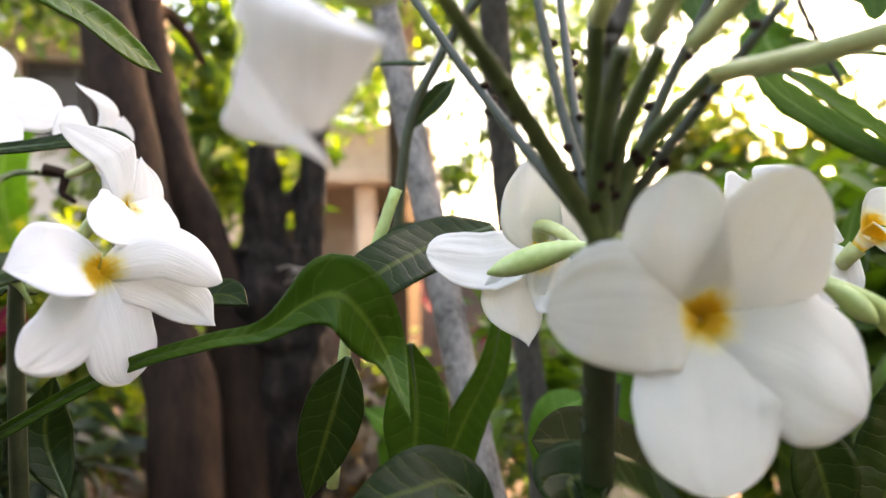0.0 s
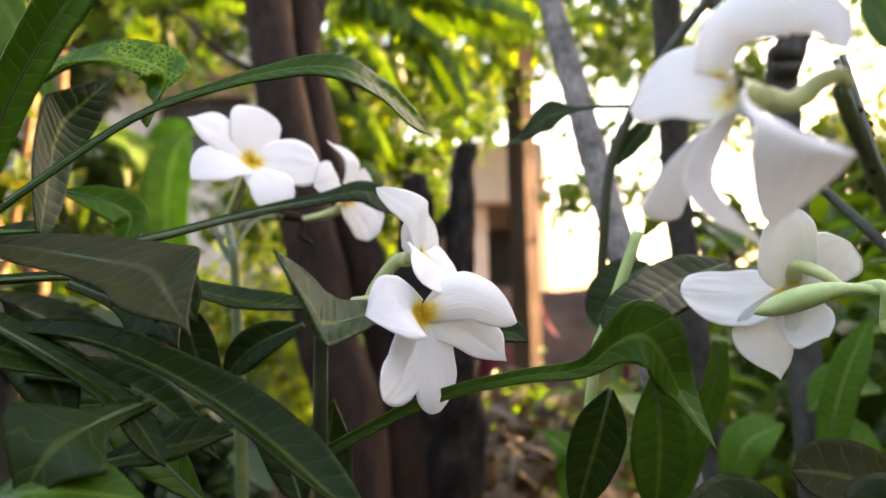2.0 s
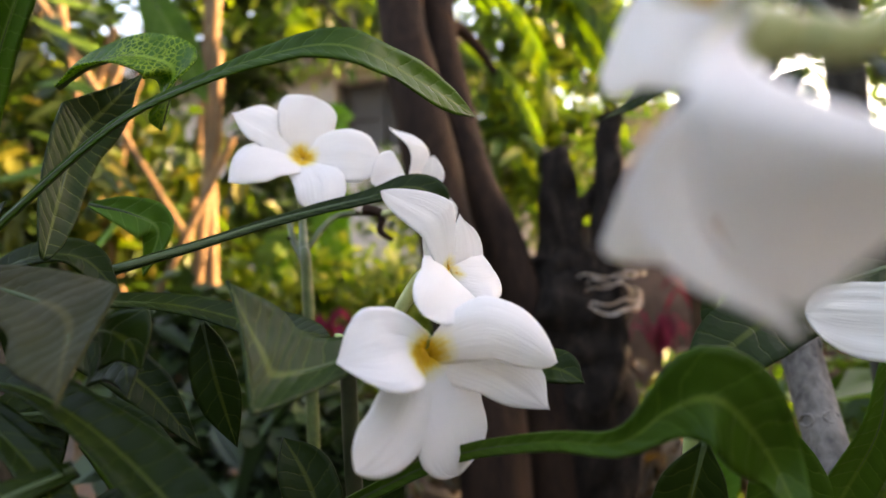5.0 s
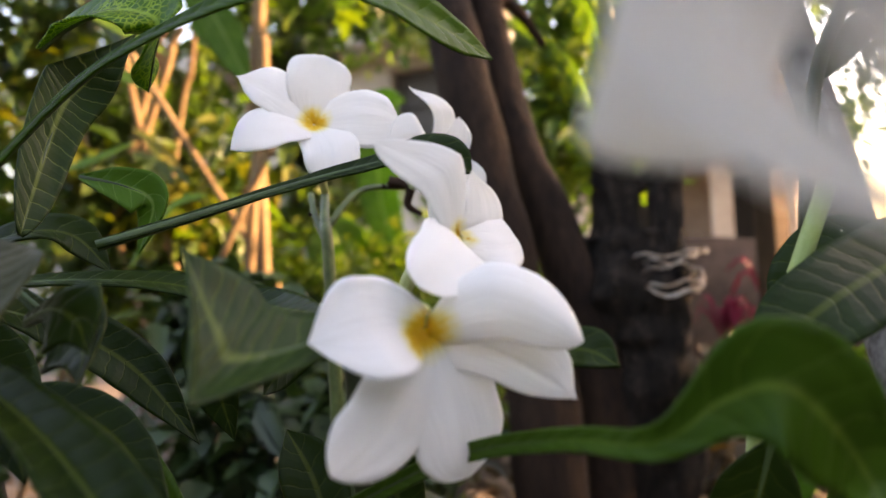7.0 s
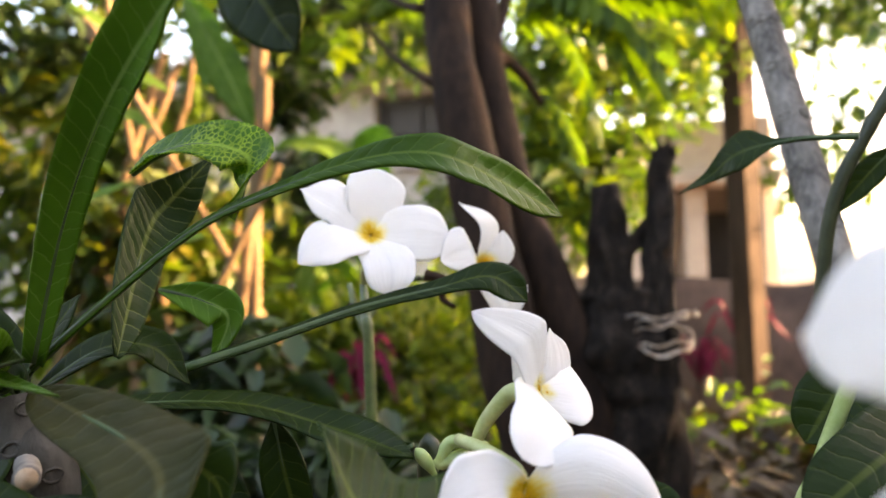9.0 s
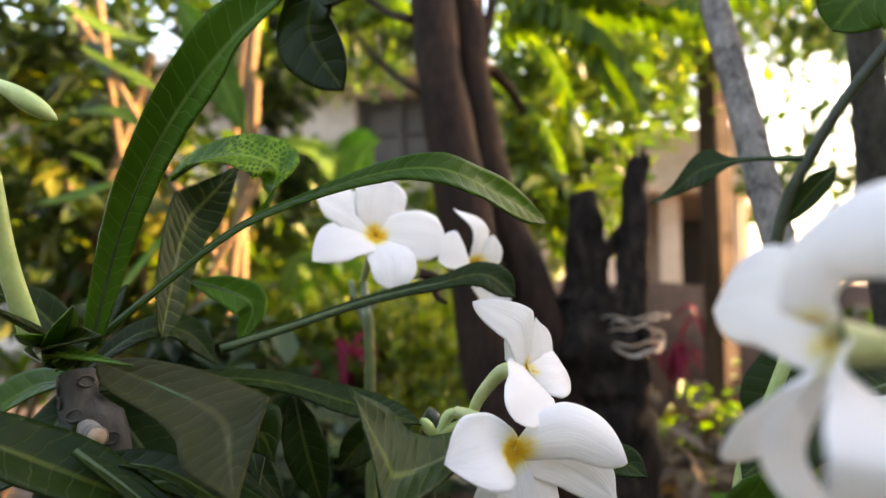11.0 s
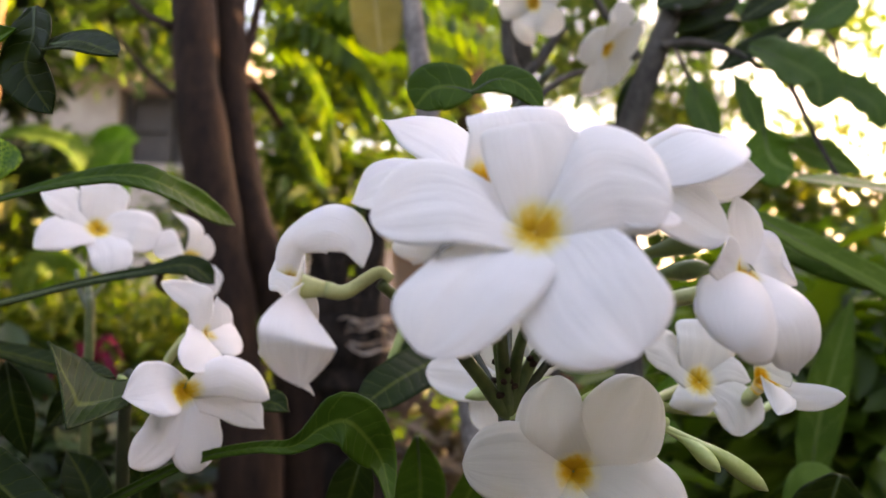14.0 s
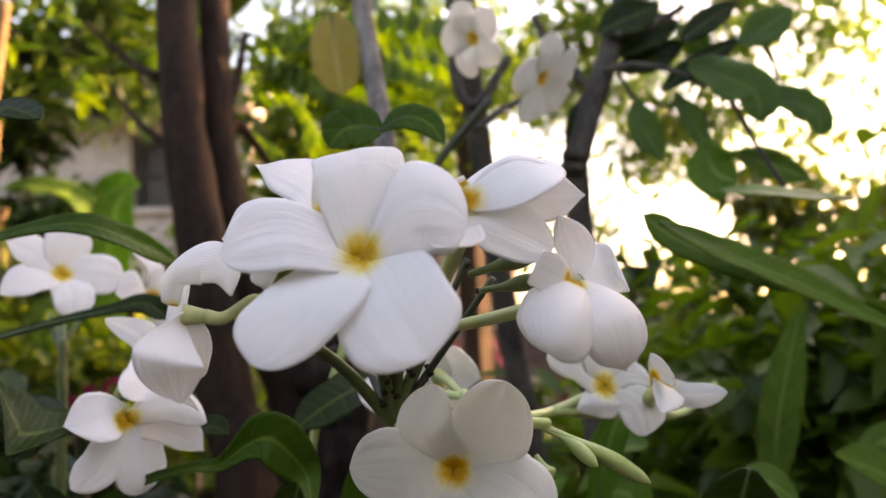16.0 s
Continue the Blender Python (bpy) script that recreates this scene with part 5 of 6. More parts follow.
# branches of the far plant
stem(PLANT_FAR, [(0.43, 0.62, 0.0), (0.4031, 0.6283, 0.8376), (0.3962, 0.6100, 0.9152)], lambda u: 0.013 - 0.002 * u, BARK_DARK, "dark branch", name="branch", seed=9)
for pts_, r in (
    ([(0.3962, 0.6100, 0.9152), (0.4117, 0.6100, 0.9613), (0.4273, 0.6100, 1.0003), (0.4393, 0.6100, 1.0356), (0.4473, 0.6100, 1.0673)], 0.0120),
    ([(0.4047, 0.6000, 0.9808), (0.3897, 0.6000, 1.0031), (0.3747, 0.6000, 1.0215), (0.3634, 0.6000, 1.0440)], 0.0045),
    ([(0.4237, 0.6000, 0.9928), (0.4504, 0.6000, 0.9975), (0.4848, 0.6000, 0.9910), (0.5115, 0.6000, 0.9766)], 0.0035),
    ([(0.4354, 0.6000, 1.0237), (0.4661, 0.6000, 1.0325), (0.4972, 0.6000, 1.0491)], 0.0050),
    ([(0.4574, 0.6000, 0.9446), (0.4463, 0.6000, 0.9708), (0.4351, 0.6000, 0.9932)], 0.0025),
    ([(0.5253, 0.5900, 0.9701), (0.5399, 0.5900, 0.9405), (0.5545, 0.5900, 0.9111), (0.5764, 0.5900, 0.8745)], 0.0028),
    ([(0.5628, 0.6000, 1.0206), (0.5777, 0.6000, 0.9902), (0.5653, 0.6000, 0.9591)], 0.0020),
    ([(0.2921, 0.5862, 1.0382), (0.2943, 0.5895, 0.9786), (0.3094, 0.5892, 0.9613), (0.3385, 0.5842, 1.0001)], 0.006),
    ([(0.3017, 0.5119, 0.9190), (0.3360, 0.5473, 0.9491), (0.3977, 0.6004, 0.9760)], 0.0028)):
    stem(PLANT_FAR, pts_, lambda u, r=r: r * (1 - 0.4 * u), BARK_DARK, "dark branch", name="branch", seed=int(1e4 * r))
# leaves of the far plant against the sky
for pts_, h, shape_, mat in (
    ([(0.4420, 0.5800, 0.9608), (0.4491, 0.5800, 0.9355), (0.4641, 0.5800, 0.9050)], 0.014, LANCE, LEAF_BACKLIT),
    ([(0.4818, 0.5900, 0.9688), (0.4945, 0.5900, 0.9430), (0.5072, 0.5900, 0.9136)], 0.011, LANCE, LEAF_BACKLIT),
    ([(0.4954, 0.5700, 0.9198), (0.5022, 0.5700, 0.8949), (0.5220, 0.5700, 0.8847)], 0.026, LANCE, LEAF_FRESH),
    ([(0.4904, 0.5800, 0.9881), (0.5201, 0.5800, 0.9779), (0.5460, 0.5800, 0.9639), (0.5492, 0.5800, 0.9382)], 0.022, ROUND, LEAF_BACKLIT),
    ([(0.5617, 0.6000, 0.9705), (0.5887, 0.6000, 0.9617), (0.6099, 0.6000, 0.9489), (0.6133, 0.6000, 0.9298)], 0.016, ROUND, LEAF_BACKLIT),
    ([(0.5357, 0.5800, 1.0063), (0.5587, 0.5800, 1.0202), (0.5858, 0.5800, 1.0400)], 0.016, LANCE, LEAF_BACKLIT),
    ([(0.4730, 0.6000, 0.9735), (0.5041, 0.6000, 0.9954), (0.5511, 0.6000, 1.0221)], 0.010, LANCE, LEAF),
    ([(0.4313, 0.6100, 1.0081), (0.4625, 0.6100, 1.0287), (0.4979, 0.6100, 1.0417)], 0.018, LANCE, LEAF),
    ([(0.4388, 0.6200, 1.0002), (0.4704, 0.6200, 1.0092), (0.5064, 0.6200, 1.0263)], 0.014, LANCE, LEAF),
    ([(0.4202, 0.6000, 1.0270), (0.4470, 0.6000, 1.0395), (0.4779, 0.6000, 1.0522)], 0.018, LANCE, LEAF),
    ([(0.4947, 0.6200, 1.0418), (0.5144, 0.6200, 1.0266), (0.5221, 0.6200, 1.0109)], 0.014, LANCE, LEAF_FRESH),
    ([(0.4929, 0.6000, 1.0181), (0.5164, 0.6000, 1.0344), (0.5479, 0.6000, 1.0550)], 0.012, LANCE, LEAF),
    ([(0.4233, 0.6100, 0.9808), (0.4078, 0.6100, 0.9574), (0.3886, 0.6100, 0.9264)], 0.013, LANCE, LEAF),
    ([(0.5512, 0.6400, 0.9255), (0.5838, 0.6400, 0.9142), (0.6248, 0.6400, 0.8990)], 0.016, LANCE, LEAF_LIGHT),
):
    leaf(PLANT_FAR, pts_, h, shape_, TOWARD, mat, 0.15, wavy=0.25, label="plumeria leaf against the bright sky")
leaf(PLANT_FAR, [(0.1807, 0.6600, 1.0756), (0.1841, 0.6600, 1.0353), (0.1894, 0.6600, 0.9953)], 0.024, ROUND, TOWARD, LEAF_YELLOW, 0.1, label="hanging yellowed old leaf")


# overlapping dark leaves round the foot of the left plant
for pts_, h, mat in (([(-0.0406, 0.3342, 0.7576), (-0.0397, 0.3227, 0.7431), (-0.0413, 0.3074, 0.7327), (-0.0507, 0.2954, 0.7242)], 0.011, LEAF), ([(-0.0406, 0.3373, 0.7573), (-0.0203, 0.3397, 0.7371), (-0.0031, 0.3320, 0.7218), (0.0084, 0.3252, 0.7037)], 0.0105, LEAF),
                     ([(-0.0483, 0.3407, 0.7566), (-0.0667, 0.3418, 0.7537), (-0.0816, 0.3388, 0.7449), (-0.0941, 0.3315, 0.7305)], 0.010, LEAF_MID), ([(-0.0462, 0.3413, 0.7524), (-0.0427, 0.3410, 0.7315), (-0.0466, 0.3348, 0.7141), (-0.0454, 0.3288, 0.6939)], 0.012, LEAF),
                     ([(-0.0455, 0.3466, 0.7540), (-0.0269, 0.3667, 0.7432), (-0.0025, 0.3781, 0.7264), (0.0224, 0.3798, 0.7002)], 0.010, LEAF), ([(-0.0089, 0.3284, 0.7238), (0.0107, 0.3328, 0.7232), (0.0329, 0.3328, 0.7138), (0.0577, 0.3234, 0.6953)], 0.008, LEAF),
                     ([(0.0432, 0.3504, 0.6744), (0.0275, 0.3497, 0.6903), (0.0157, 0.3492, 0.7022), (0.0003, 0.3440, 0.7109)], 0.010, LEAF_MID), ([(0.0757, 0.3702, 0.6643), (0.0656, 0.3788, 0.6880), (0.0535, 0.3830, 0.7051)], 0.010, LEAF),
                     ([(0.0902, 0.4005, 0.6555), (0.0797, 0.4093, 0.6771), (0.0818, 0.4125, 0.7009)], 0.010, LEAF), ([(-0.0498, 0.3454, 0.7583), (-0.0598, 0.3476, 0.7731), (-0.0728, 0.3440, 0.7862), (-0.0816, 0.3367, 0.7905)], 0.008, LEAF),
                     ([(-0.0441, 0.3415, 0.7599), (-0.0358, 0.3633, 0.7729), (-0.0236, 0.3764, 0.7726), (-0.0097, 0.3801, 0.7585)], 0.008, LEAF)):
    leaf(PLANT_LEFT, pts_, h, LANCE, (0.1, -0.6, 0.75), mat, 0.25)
# undergrowth of the far plant
for pts_, h in (([(0.4402, 0.5893, 0.6734), (0.4134, 0.5898, 0.6775), (0.3896, 0.5919, 0.6580)], 0.016), ([(0.4367, 0.5945, 0.6024), (0.4210, 0.5927, 0.6341), (0.3934, 0.5935, 0.6343)], 0.02), ([(0.3338, 0.5981, 0.5953), (0.3459, 0.5949, 0.6347), (0.3737, 0.5930, 0.6502)], 0.016),
                ([(0.3858, 0.5761, 0.6007), (0.4015, 0.5702, 0.6763), (0.4246, 0.5658, 0.7292)], 0.012), ([(0.2351, 0.7033, 0.5671), (0.2401, 0.7005, 0.6049), (0.2165, 0.6995, 0.6288)], 0.014)):
    leaf(PLANT_FAR, pts_, h, LANCE, (0, -0.7, 0.7), LEAF_FRESH, 0.2)
for pts_, h in (([(0.6637, 0.5642, 0.6192), (0.6083, 0.5471, 0.6509), (0.5595, 0.5302, 0.6721)], 0.02), ([(0.7533, 0.6539, 0.6388), (0.6842, 0.6389, 0.6631), (0.6297, 0.6261, 0.6447)], 0.016), ([(0.5326, 0.5783, 0.6172), (0.5401, 0.5707, 0.6929), (0.5614, 0.5600, 0.7878)], 0.016),
                ([(0.6749, 0.6574, 0.6928), (0.6958, 0.6512, 0.7372), (0.7394, 0.6450, 0.7544)], 0.012), ([(0.7004, 0.7533, 0.7193), (0.7513, 0.7501, 0.6948), (0.8137, 0.7416, 0.7147)], 0.013), ([(0.4618, 0.4827, 0.6420), (0.4808, 0.4785, 0.6659), (0.5048, 0.4773, 0.6505)], 0.014)):
    leaf(PLANT_FAR, pts_, h, LANCE, (-0.1, -0.7, 0.7), LEAF_LIGHT, 0.2, label="pale green leaf in the undergrowth")
stalk(PLANT_LEFT, [(0.0370, 0.5244, 0.7977), (0.0475, 0.5249, 0.7944), (0.0469, 0.5231, 0.7849), (0.0540, 0.5229, 0.7796)], 0.0034, 0.0012, BARK, "shrivelled dark flower remnant", name="withered_flower")
# ---- garden behind: canes, fronds, broad leaves, shrubs ----
def frond(plant, points, length, count, material, seed, droop=0.8):
    """A feathered leaf: a rib with hanging leaflets on both sides."""
    rng = random.Random(seed)
    base = Vector(points[0])
    path = spline(points, count)
    verts, faces = [], []
    for k in range(1, count):
        q = path[k] - base
        t = (path[k] - path[k - 1]).normalized()
        side = t.cross(Vector((0, 0, 1))).normalized()
        size = length * math.sin(math.pi * (0.12 + 0.83 * k / count)) ** 0.6
        for s in (1, -1):
            d = (side * s * (1 - 0.5 * droop) + t * 0.25 + Vector((0, 0, -droop + rng.gauss(0, 0.12)))).normalized()
            w = d.cross(side if abs(d.dot(side)) < 0.9 else t).normalized() * size * 0.15
            lift = d.cross(w).normalized() * size * 0.05
            i = len(verts)
            verts += [q, q + d * size * 0.3 + w + lift, q + d * size * 0.35, q + d * size * 0.3 - w + lift, q + d * size * 0.7 + w * 0.8 + lift, q + d * size * 0.7 - w * 0.8 + lift, q + d * size]
            faces += [(i, i + 1, i + 2), (i, i + 2, i + 3), (i + 2, i + 1, i + 4), (i + 2, i + 5, i + 3), (i + 2, i + 4, i + 6), (i + 2, i + 6, i + 5)]
    me = bpy.data.meshes.new("frond")
    me.from_pydata([tuple(v) for v in verts], [], faces)
    me.materials.append(material)
    me.polygons.foreach_set("use_smooth", [True] * len(me.polygons))
    ob = new("frond", me)
    ob.parent = plant
    ob.location = base - plant.location
    bm = bmesh.new()
    tube(bm, [q - base for q in path], lambda u: 0.0022 - 0.0015 * u, 5)
    part("rib", bm, STALK, ob)
    return ob


for k, (p, size) in enumerate((([(-0.0737, 1.4205, 1.2560), (0.0346, 1.3907, 1.3219), (0.1738, 1.3723, 1.2930), (0.3116, 1.3552, 1.2269)], 0.1), ([(-0.0866, 1.5670, 1.3555), (-0.0117, 1.5356, 1.2915), (0.0478, 1.5031, 1.1752), (0.0694, 1.5136, 1.0537)], 0.07),
                               ([(-0.0927, 1.4617, 1.3838), (0.0720, 1.4466, 1.4069), (0.2552, 1.4387, 1.3654), (0.4245, 1.4294, 1.2859)], 0.1), ([(-0.1078, 1.4318, 1.2989), (0.0101, 1.3721, 1.2773), (0.1043, 1.3183, 1.1930), (0.1529, 1.3198, 1.0935)], 0.07),
                               ([(-0.1120, 1.4289, 1.3540), (0.0868, 1.3584, 1.3896), (0.2764, 1.2927, 1.3596), (0.3966, 1.2364, 1.2768)], 0.1), ([(-0.1091, 1.5373, 1.2186), (-0.0130, 1.4836, 1.1298), (0.0468, 1.4349, 1.0106)], 0.06),
                               ([(-0.0724, 1.3609, 1.3198), (0.0729, 1.3116, 1.2472), (0.1515, 1.3143, 1.1775), (0.1905, 1.3194, 1.0884)], 0.08), ([(-0.0311, 1.3575, 1.3502), (0.1523, 1.3051, 1.3057), (0.2927, 1.2572, 1.2157)], 0.09),
                               ([(-0.2370, 1.5330, 1.3538), (-0.3365, 1.6097, 1.4286), (-0.4106, 1.5947, 1.3899)], 0.07))):
    frond(TREE, p, size, 20, GREEN_FROND, 40 + k)


rng = random.Random(5)
clump = thing("cane_clump", (-0.35, 1.5, 0.0), "clump of tan canes lit by low sun", "canes")
for lo, hi, r in (((-0.5577, 1.3375, 0.6748), (-0.5028, 1.3167, 1.4006), 0.012), ((-0.8035, 1.4375, 0.6366), (-0.9196, 1.3743, 1.4412), 0.008),
                  ((-0.7558, 1.5479, 0.7035), (-0.6451, 1.5370, 1.4885), 0.009), ((-0.8580, 1.3500, 1.2260), (-0.9572, 1.3500, 1.3844), 0.007), ((-0.8969, 1.4500, 1.1341), (-0.8323, 1.4500, 1.2978), 0.009), ((-0.8245, 1.4000, 1.1144), (-0.7532, 1.4000, 1.2531), 0.008), ((-0.5168, 1.2500, 0.8425), (-0.4752, 1.2500, 1.1502), 0.010), ((-0.4864, 1.2200, 0.9049), (-0.4349, 1.2200, 0.9921), 0.006), ((-0.8621, 1.5000, 1.0298), (-0.7863, 1.5000, 1.3813), 0.006), ((-0.9585, 1.4000, 0.8740), (-1.0192, 1.4000, 1.0672), 0.006)):
    lo, hi = Vector(lo), Vector(hi)
    foot = lo + (lo - hi) * (lo.z / (hi.z - lo.z))
    bm = bmesh.new()
    path = [q - clump.location for q in spline([foot, lo, lo.lerp(hi, 0.5) + Vector((rng.gauss(0, 0.01), 0, 0)), hi], 40)]
    tube(bm, path, lambda u, r=r: r * (1 + 0.12 * (abs(math.sin(u * 26)) > 0.97)), 9, 0.05)
    part("cane", bm, CANE, clump)


def broad(plant_name, base, label, category, leaves, material, shape=LANCE, fold=0.2):
    p = thing(plant_name, base, label, category)
    p.location.z = 0
    for points, half, face in leaves:
        leaf(p, points, half, shape, face, material, fold, label="", rib=0.0012)
    return p


broad("banana_plant", (-0.5434, 1.9278, 0.1814), "young banana plant with broad light green leaves", "plant", [
    ([(-0.4519, 1.8223, 0.6975), (-0.5075, 1.8006, 0.8959), (-0.4937, 1.7959, 1.0667), (-0.4521, 1.8014, 1.1525)], 0.06, TOWARD), ([(-0.4519, 1.8249, 0.6406), (-0.5433, 1.7464, 0.7818), (-0.6023, 1.6805, 0.8080), (-0.5930, 1.6385, 0.6508)], 0.05, TOWARD),
    ([(-0.5145, 1.9014, 0.9022), (-0.6025, 1.8718, 1.1114), (-0.7198, 1.8432, 1.1552), (-0.8077, 1.8241, 1.1392)], 0.04, (0, -0.6, 0.8)), ([(-0.6305, 2.0007, 0.9885), (-0.5834, 1.9864, 1.1573), (-0.4766, 1.9257, 1.1682)], 0.05, TOWARD),
    ([(-0.5629, 1.8024, 0.5825), (-0.5352, 1.8035, 0.6966), (-0.5630, 1.7913, 0.8242)], 0.05, TOWARD)], LEAF_LIGHT)
broad("garden_plant", (-0.7062, 1.1625, 0.4005), "broad-leaved green plant under the canes", "plant", [
    ([(-0.8218, 1.0564, 1.0238), (-0.7331, 1.0750, 1.0565), (-0.6533, 1.0924, 1.0710), (-0.5956, 1.1067, 1.0444)], 0.03, (0, -0.4, 0.9)), ([(-0.7343, 1.1196, 1.1966), (-0.6603, 1.1385, 1.1500), (-0.5955, 1.1549, 1.1128)], 0.02, (0, -0.4, 0.9)),
    ([(-0.5678, 1.1538, 1.2742), (-0.5307, 1.1656, 1.1988), (-0.5399, 1.1675, 1.1134)], 0.03, TOWARD), ([(-0.7621, 1.1098, 1.2721), (-0.6788, 1.1313, 1.2161), (-0.6048, 1.1489, 1.1980)], 0.022, (0, -0.4, 0.9)),
    ([(-0.5930, 1.0601, 0.9547), (-0.6609, 1.0459, 0.9279), (-0.7373, 1.0290, 0.9184)], 0.025, (0, -0.5, 0.9)), ([(-0.6184, 1.0631, 0.7633), (-0.5421, 1.0764, 0.8510), (-0.4827, 1.0890, 0.8690)], 0.02, (0, -0.5, 0.9)),
    ([(-0.4829, 1.0742, 1.1906), (-0.4489, 1.0851, 1.1214), (-0.4064, 1.0995, 1.0176)], 0.03, TOWARD)], LEAF_LIGHT)


def cordyline(base, height, spread, count, seed):
    p = thing("cordyline", base, "cordyline plant with narrow crimson leaves", "plant", "crimson plants")
    rng = random.Random(seed)
    top = Vector(base) + Vector((0, 0, height))
    bm = bmesh.new()
    tube(bm, [Vector((0, 0, 0)), Vector((0.005, 0, height * 0.5)), Vector((0, 0, height))], 0.008, 8)
    part("stem", bm, BARK, p)
    for k in range(count):
        a = rng.uniform(0, 6.28)
        d = Vector((math.cos(a), math.sin(a), 0)) * spread * rng.uniform(0.5, 1)
        leaf(p, [top, top + d * 0.5 + Vector((0, 0, spread * rng.uniform(0.5, 1.1))), top + d + Vector((0, 0, spread * rng.uniform(-0.3, 0.9)))], 0.01, LANCE, (0, -0.5, 0.9), LEAF_CRIMSON, 0.3, label="crimson leaf")


def cordyline_under(top, spread, count, seed):
    cordyline((top[0], top[1], 0), top[2], spread, count, seed)


cordyline_under((0.492, 3.2, 0.494), 0.2, 13, 1)
cordyline_under((0.334, 3.25, 0.337), 0.18, 10, 6)
cordyline((0.93, 3.2, 0), 0.29, 0.22, 10, 3)
cordyline((-0.42, 1.5, 0), 0.55, 0.12, 9, 4)

rng = random.Random(21)
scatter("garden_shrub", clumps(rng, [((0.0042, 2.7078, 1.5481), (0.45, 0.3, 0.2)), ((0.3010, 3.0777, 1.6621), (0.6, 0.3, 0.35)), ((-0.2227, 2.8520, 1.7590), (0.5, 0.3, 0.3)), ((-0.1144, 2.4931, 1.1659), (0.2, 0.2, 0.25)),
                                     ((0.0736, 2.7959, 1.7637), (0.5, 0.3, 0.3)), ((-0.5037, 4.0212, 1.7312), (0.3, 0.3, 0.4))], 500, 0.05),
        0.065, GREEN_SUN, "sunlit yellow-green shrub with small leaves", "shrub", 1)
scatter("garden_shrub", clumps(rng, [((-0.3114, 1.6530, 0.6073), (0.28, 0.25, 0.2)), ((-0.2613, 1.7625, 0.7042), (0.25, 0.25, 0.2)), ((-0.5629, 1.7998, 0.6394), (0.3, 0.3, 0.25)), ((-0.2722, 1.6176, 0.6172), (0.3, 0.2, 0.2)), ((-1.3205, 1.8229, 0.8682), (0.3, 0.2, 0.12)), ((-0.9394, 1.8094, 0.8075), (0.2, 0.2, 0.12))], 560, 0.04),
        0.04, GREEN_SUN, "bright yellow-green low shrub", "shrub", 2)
scatter("garden_shrub", clumps(rng, [((-1.2643, 1.9297, 1.0561), (0.5, 0.35, 0.5)), ((-1.4133, 1.7845, 1.2464), (0.5, 0.35, 0.5)), ((-1.0263, 2.0624, 1.5762), (0.5, 0.35, 0.3)), ((-1.0698, 1.9911, 0.6766), (0.5, 0.35, 0.35)), ((-1.0159, 3.0652, 2.1424), (0.5, 0.3, 0.16)),
                                     ((-0.5726, 3.0119, 1.0190), (0.25, 0.3, 0.25)), ((-1.5697, 1.6614, 0.9207), (0.4, 0.4, 0.6)), ((-0.9957, 1.5915, 0.8037), (0.25, 0.2, 0.15)), ((-0.6285, 1.6832, 0.6197), (0.25, 0.2, 0.12)), ((-1.3549, 3.4447, 1.1435), (0.35, 0.3, 0.22)), ((-1.2878, 3.1520, 1.2392), (0.25, 0.25, 0.18)), ((-1.2436, 2.8634, 0.9406), (0.3, 0.25, 0.2)), ((-0.0588, 2.6287, 1.3952), (0.35, 0.3, 0.3)), ((-0.0578, 2.4450, 1.0995), (0.3, 0.3, 0.25))], 560, 0.055),
        0.085, GREEN_MIX, "mixed green garden shrubs", "shrub", 3)
scatter("garden_shrub", clumps(rng, [((-1.0274, 1.4784, 0.8775), (0.25, 0.25, 0.22)), ((-1.1262, 1.4491, 1.0282), (0.2, 0.25, 0.22)), ((-1.2575, 1.6095, 1.3570), (0.25, 0.25, 0.22)), ((-0.8246, 1.4571, 0.9539), (0.3, 0.2, 0.2))], 240, 0.04),
        0.07, GREEN_CROTON, "croton shrub with yellow and orange leaves", "shrub", 4)
scatter("tree_foliage", clumps(rng, [((-1.1783, 4.6000, 2.5284), (0.2, 0.2, 0.16)), ((-1.5398, 4.8000, 2.6349), (0.2, 0.2, 0.16)), ((-1.5895, 5.0000, 2.5651), (0.2, 0.2, 0.16)), ((1.8093, 6.5405, 2.9898), (0.9, 0.6, 0.7)), ((3.1480, 4.6653, 2.8410), (0.7, 0.6, 0.6)), ((2.6347, 5.7574, 2.1773), (1.2, 0.6, 0.5)), ((-0.1268, 5.0586, 3.3553), (1.5, 0.8, 0.7)), ((-2.2321, 3.5725, 2.9764), (1.5, 0.8, 0.6)),
                                     ((1.7426, 6.2808, 3.1938), (1.0, 0.6, 0.8)), ((0.1853, 5.5831, 2.4125), (0.45, 0.4, 0.35)), ((0.7050, 5.8970, 2.6110), (0.4, 0.4, 0.3)), ((0.5044, 5.4301, 2.8488), (0.6, 0.4, 0.4)), ((-1.3237, 3.3577, 2.1848), (0.5, 0.4, 0.4)), ((0.0166, 4.3282, 2.6891), (0.7, 0.4, 0.4)), ((0.9184, 5.2917, 2.5838), (0.5, 0.4, 0.5)), ((0.5261, 6.4859, 2.3138), (0.5, 0.3, 0.2)), ((1.2337, 3.7827, 2.3328), (0.5, 0.4, 0.4)), ((2.2881, 4.2508, 2.6176), (0.6, 0.4, 0.4)), ((2.1704, 4.7167, 2.0648), (0.5, 0.4, 0.3))], 700, 0.1),
        0.1, GREEN_MIX, "small-leaved tree crown against the sky", "foliage", 5)
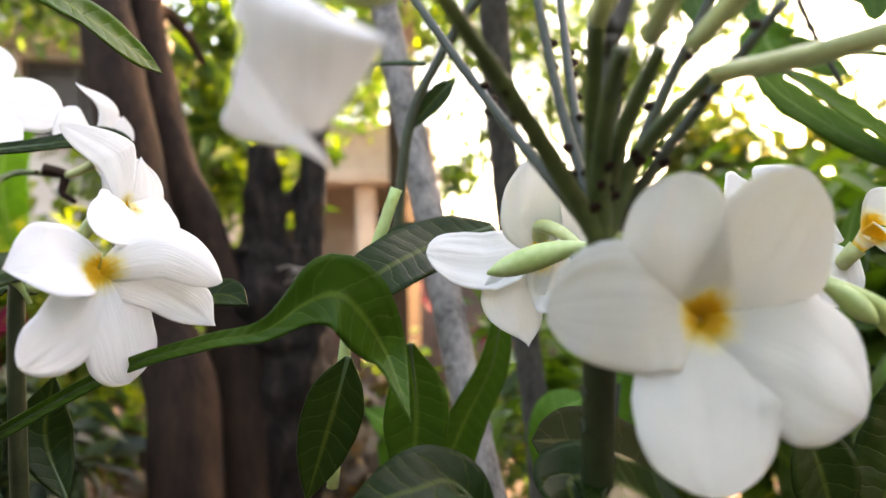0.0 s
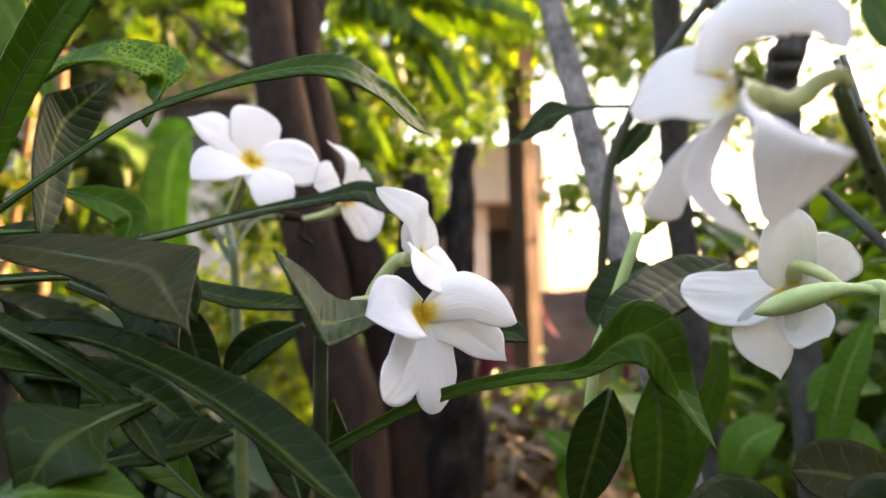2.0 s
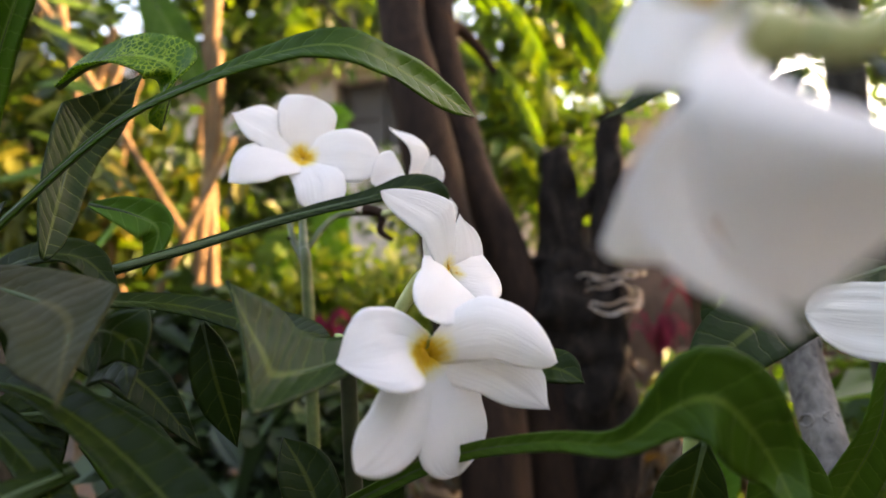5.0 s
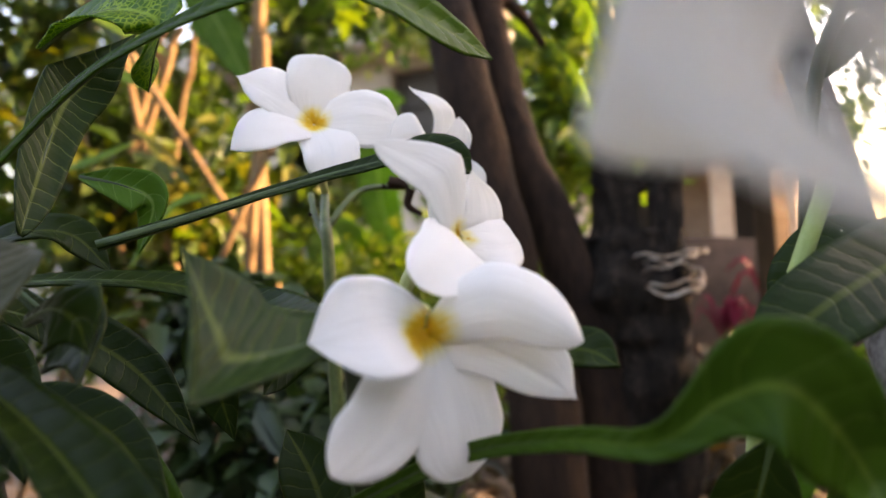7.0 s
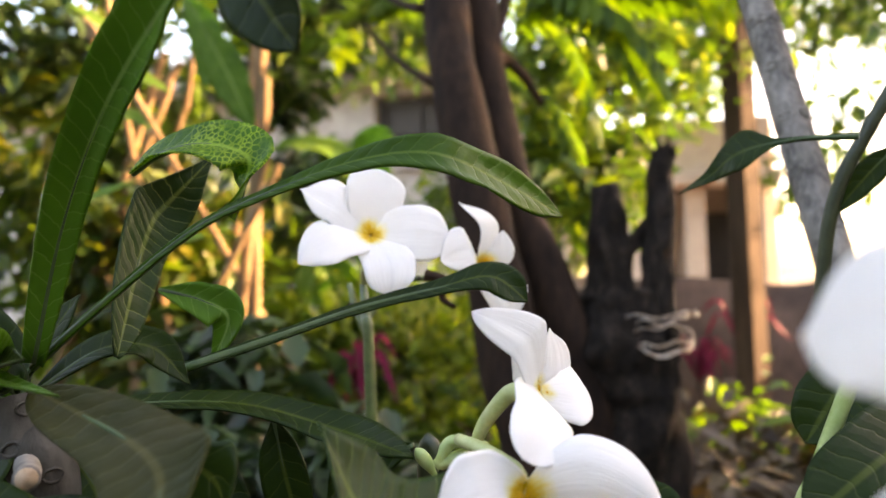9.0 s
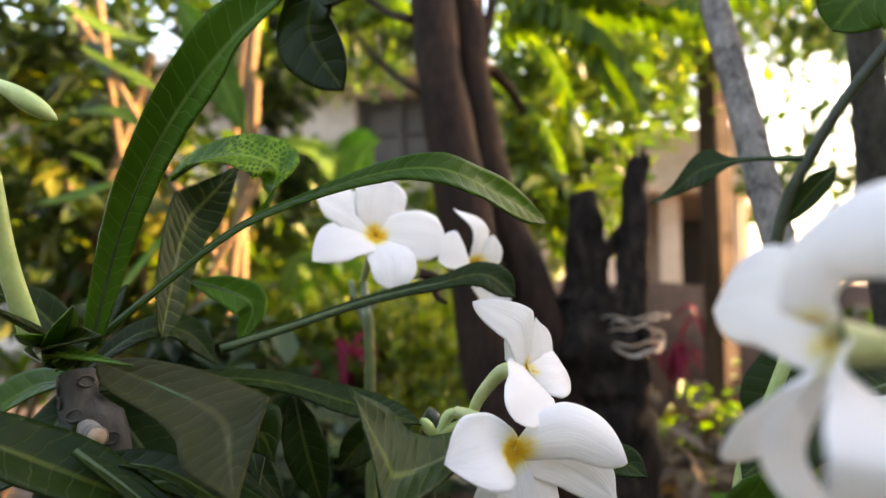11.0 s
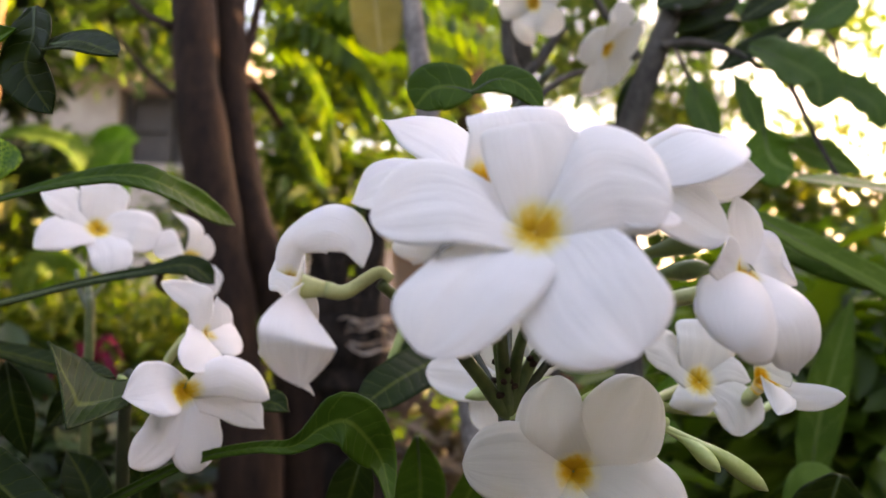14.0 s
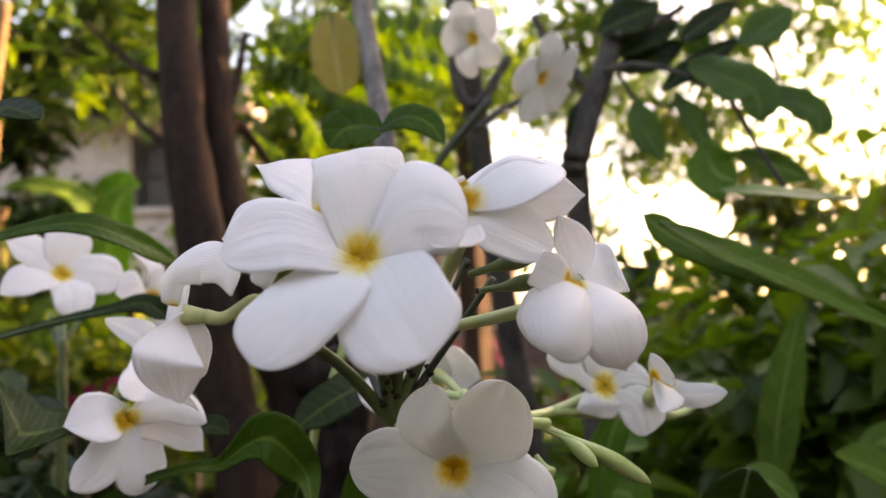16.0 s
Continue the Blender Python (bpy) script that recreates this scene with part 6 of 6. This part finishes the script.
scatter("garden_shrub", clumps(rng, [((0.8228, 0.9252, 0.6342), (0.3, 0.25, 0.2)), ((0.6714, 0.9907, 0.5818), (0.3, 0.25, 0.2)), ((1.0517, 1.1506, 0.7470), (0.3, 0.25, 0.2)), ((0.7563, 1.3554, 0.5037), (0.3, 0.25, 0.3)), ((0.9551, 1.2530, 0.7875), (0.3, 0.2, 0.15)), ((0.7443, 0.7710, 0.7067), (0.15, 0.1, 0.12))], 520, 0.05),
        0.07, GREEN_FROND, "green shady undergrowth", "shrub", 6)
scatter("garden_shrub", clumps(rng, [((1.7501, 2.4815, 1.0845), (0.5, 0.4, 0.2)), ((2.1323, 2.6355, 1.3031), (0.5, 0.4, 0.3)), ((1.5246, 2.4907, 1.1281), (0.2, 0.3, 0.2))], 500, 0.05),
        0.08, GREEN_CROTON, "croton hedge in the sun", "shrub", 8)
scatter("garden_shrub", clumps(rng, [((0.5560, 1.9945, 0.3784), (0.25, 0.15, 0.12)), ((0.7917, 1.6741, 0.3590), (0.25, 0.15, 0.1)), ((0.3358, 2.1170, 0.4012), (0.25, 0.15, 0.12)), ((-0.2429, 1.6206, 0.4429), (0.25, 0.15, 0.12)), ((-0.2828, 1.5650, 0.4290), (0.2, 0.15, 0.12))], 150, 0.05),
        0.06, GREEN_FROND, "low bright green weeds before the wall", "weeds", 12)
scatter("dry_brush", clumps(rng, [((0.7040, 1.8838, 0.3403), (0.35, 0.15, 0.12)), ((0.3551, 1.9179, 0.3618), (0.3, 0.15, 0.12)), ((0.1345, 1.5572, 0.4240), (0.2, 0.1, 0.08)), ((-0.2817, 1.5102, 0.3654), (0.3, 0.15, 0.1)), ((0.3241, 1.8174, 0.3092), (0.3, 0.1, 0.08))], 220, 0.05),
        0.07, LITTER, "heap of dry brown leaves and brush", "brush", 13)
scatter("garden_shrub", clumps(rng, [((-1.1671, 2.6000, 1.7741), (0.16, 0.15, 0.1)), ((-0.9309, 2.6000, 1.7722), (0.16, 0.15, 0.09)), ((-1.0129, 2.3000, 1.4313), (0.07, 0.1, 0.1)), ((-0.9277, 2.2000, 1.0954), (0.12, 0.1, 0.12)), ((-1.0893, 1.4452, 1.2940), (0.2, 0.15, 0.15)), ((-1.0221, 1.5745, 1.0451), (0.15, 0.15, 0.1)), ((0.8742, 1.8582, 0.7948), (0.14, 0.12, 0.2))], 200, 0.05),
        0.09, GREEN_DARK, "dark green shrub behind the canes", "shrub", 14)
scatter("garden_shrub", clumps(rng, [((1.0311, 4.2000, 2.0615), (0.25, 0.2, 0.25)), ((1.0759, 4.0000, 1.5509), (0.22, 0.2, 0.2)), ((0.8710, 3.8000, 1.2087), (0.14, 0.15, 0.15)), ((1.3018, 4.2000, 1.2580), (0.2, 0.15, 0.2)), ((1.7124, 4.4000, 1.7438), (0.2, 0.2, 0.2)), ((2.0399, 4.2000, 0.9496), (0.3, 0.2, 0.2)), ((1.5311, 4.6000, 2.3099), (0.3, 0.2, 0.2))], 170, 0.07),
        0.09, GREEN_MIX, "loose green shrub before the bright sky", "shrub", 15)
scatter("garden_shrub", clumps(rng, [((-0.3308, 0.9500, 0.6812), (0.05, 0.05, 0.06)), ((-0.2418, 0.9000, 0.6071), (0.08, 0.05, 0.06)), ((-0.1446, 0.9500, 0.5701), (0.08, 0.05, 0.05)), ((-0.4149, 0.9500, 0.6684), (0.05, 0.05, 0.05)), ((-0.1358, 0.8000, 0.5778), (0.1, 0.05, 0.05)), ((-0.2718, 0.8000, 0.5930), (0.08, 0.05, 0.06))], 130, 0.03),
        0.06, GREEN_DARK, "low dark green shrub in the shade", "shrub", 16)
scatter("tree_foliage", clumps(rng, [((1.8932, 5.0000, 2.0541), (0.3, 0.25, 0.22)), ((2.3302, 5.0000, 2.4413), (0.3, 0.25, 0.22)), ((2.9936, 5.0000, 2.2569), (0.3, 0.25, 0.22)), ((3.6956, 5.0000, 2.4987), (0.3, 0.25, 0.22)), ((4.0677, 5.0000, 2.1200), (0.3, 0.25, 0.22)), ((2.5342, 5.0000, 1.6985), (0.3, 0.25, 0.22)), ((3.3235, 5.0000, 2.6119), (0.3, 0.25, 0.22)), ((1.6467, 5.0000, 2.4126), (0.3, 0.25, 0.22)), ((1.7534, 5.5000, 2.5134), (0.3, 0.3, 0.2)), ((2.3187, 5.5000, 2.7813), (0.3, 0.3, 0.2)), ((2.9331, 5.5000, 2.9583), (0.3, 0.3, 0.2)), ((3.4188, 5.5000, 2.6185), (0.3, 0.3, 0.2)), ((3.9205, 5.5000, 2.9879), (0.3, 0.3, 0.2)), ((2.5991, 5.5000, 2.1714), (0.3, 0.3, 0.2)), ((3.2302, 5.5000, 2.0183), (0.3, 0.3, 0.2)), ((3.9486, 5.5000, 2.2793), (0.3, 0.3, 0.2)), ((1.9911, 5.5000, 1.9119), (0.3, 0.3, 0.2)), ((3.6205, 5.5000, 1.7335), (0.3, 0.3, 0.2))], 150, 0.12),
        0.09, GREEN_MIX, "thin twigs and leaves before the bright sky", "foliage", 17)
# unseen shrubs round the back of the garden, added to cut front light
scatter("unseen_hedge", [(rng.uniform(-3.2, 3.3), rng.uniform(-2.3, -1.5), rng.uniform(0.0, 2.2)) for k in range(6000)] + [(rng.uniform(-3.4, -2.5), rng.uniform(-2.0, 1.4), rng.uniform(0.0, 2.6)) for k in range(3400)],
        0.17, GREEN_DARK, "unseen dark green hedge added to dim the front light", "hedge", 10, slim=0.6)
# dense unseen hedge on the sunny side, added to keep the flowers in shade
scatter("unseen_hedge", [(rng.uniform(2.5, 3.3), rng.uniform(-0.6, 2.6), rng.uniform(0.0, 2.9)) for k in range(15000)], 0.19, GREEN_DARK, "tall dense dark green hedge, unseen, added to block the sun", "hedge", 9, slim=0.6)
# out-of-view crown leaves, added to hold back light from above
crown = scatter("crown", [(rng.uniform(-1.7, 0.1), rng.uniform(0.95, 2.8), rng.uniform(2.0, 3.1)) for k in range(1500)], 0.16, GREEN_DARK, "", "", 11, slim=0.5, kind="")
crown.parent = TREE
crown.location = -TREE.location
scatter("leaf_litter", [(rng.uniform(-2.5, 2.5), rng.uniform(0.3, 3.5), rng.uniform(0.0, 0.05)) for k in range(3200)], 0.06, LITTER, "fallen dry leaves on the soil", "leaf litter", 7, droop=0.0)
bm = bmesh.new()
for k in range(70):
    a = Vector((rng.uniform(-1.5, 1.8), rng.uniform(0.7, 2.6), rng.uniform(0.03, 0.2)))
    d = Vector((rng.gauss(0, 1), rng.gauss(0, 0.5), rng.gauss(0, 0.25))).normalized() * rng.uniform(0.1, 0.4)
    tube(bm, [a, a + d * 0.5 + Vector((0, 0, 0.02)), a + d], 0.004, 5)
tagged(part("dry_twigs", bm, BARK), "dry fallen twigs on the soil", "twigs", kind="stuff")
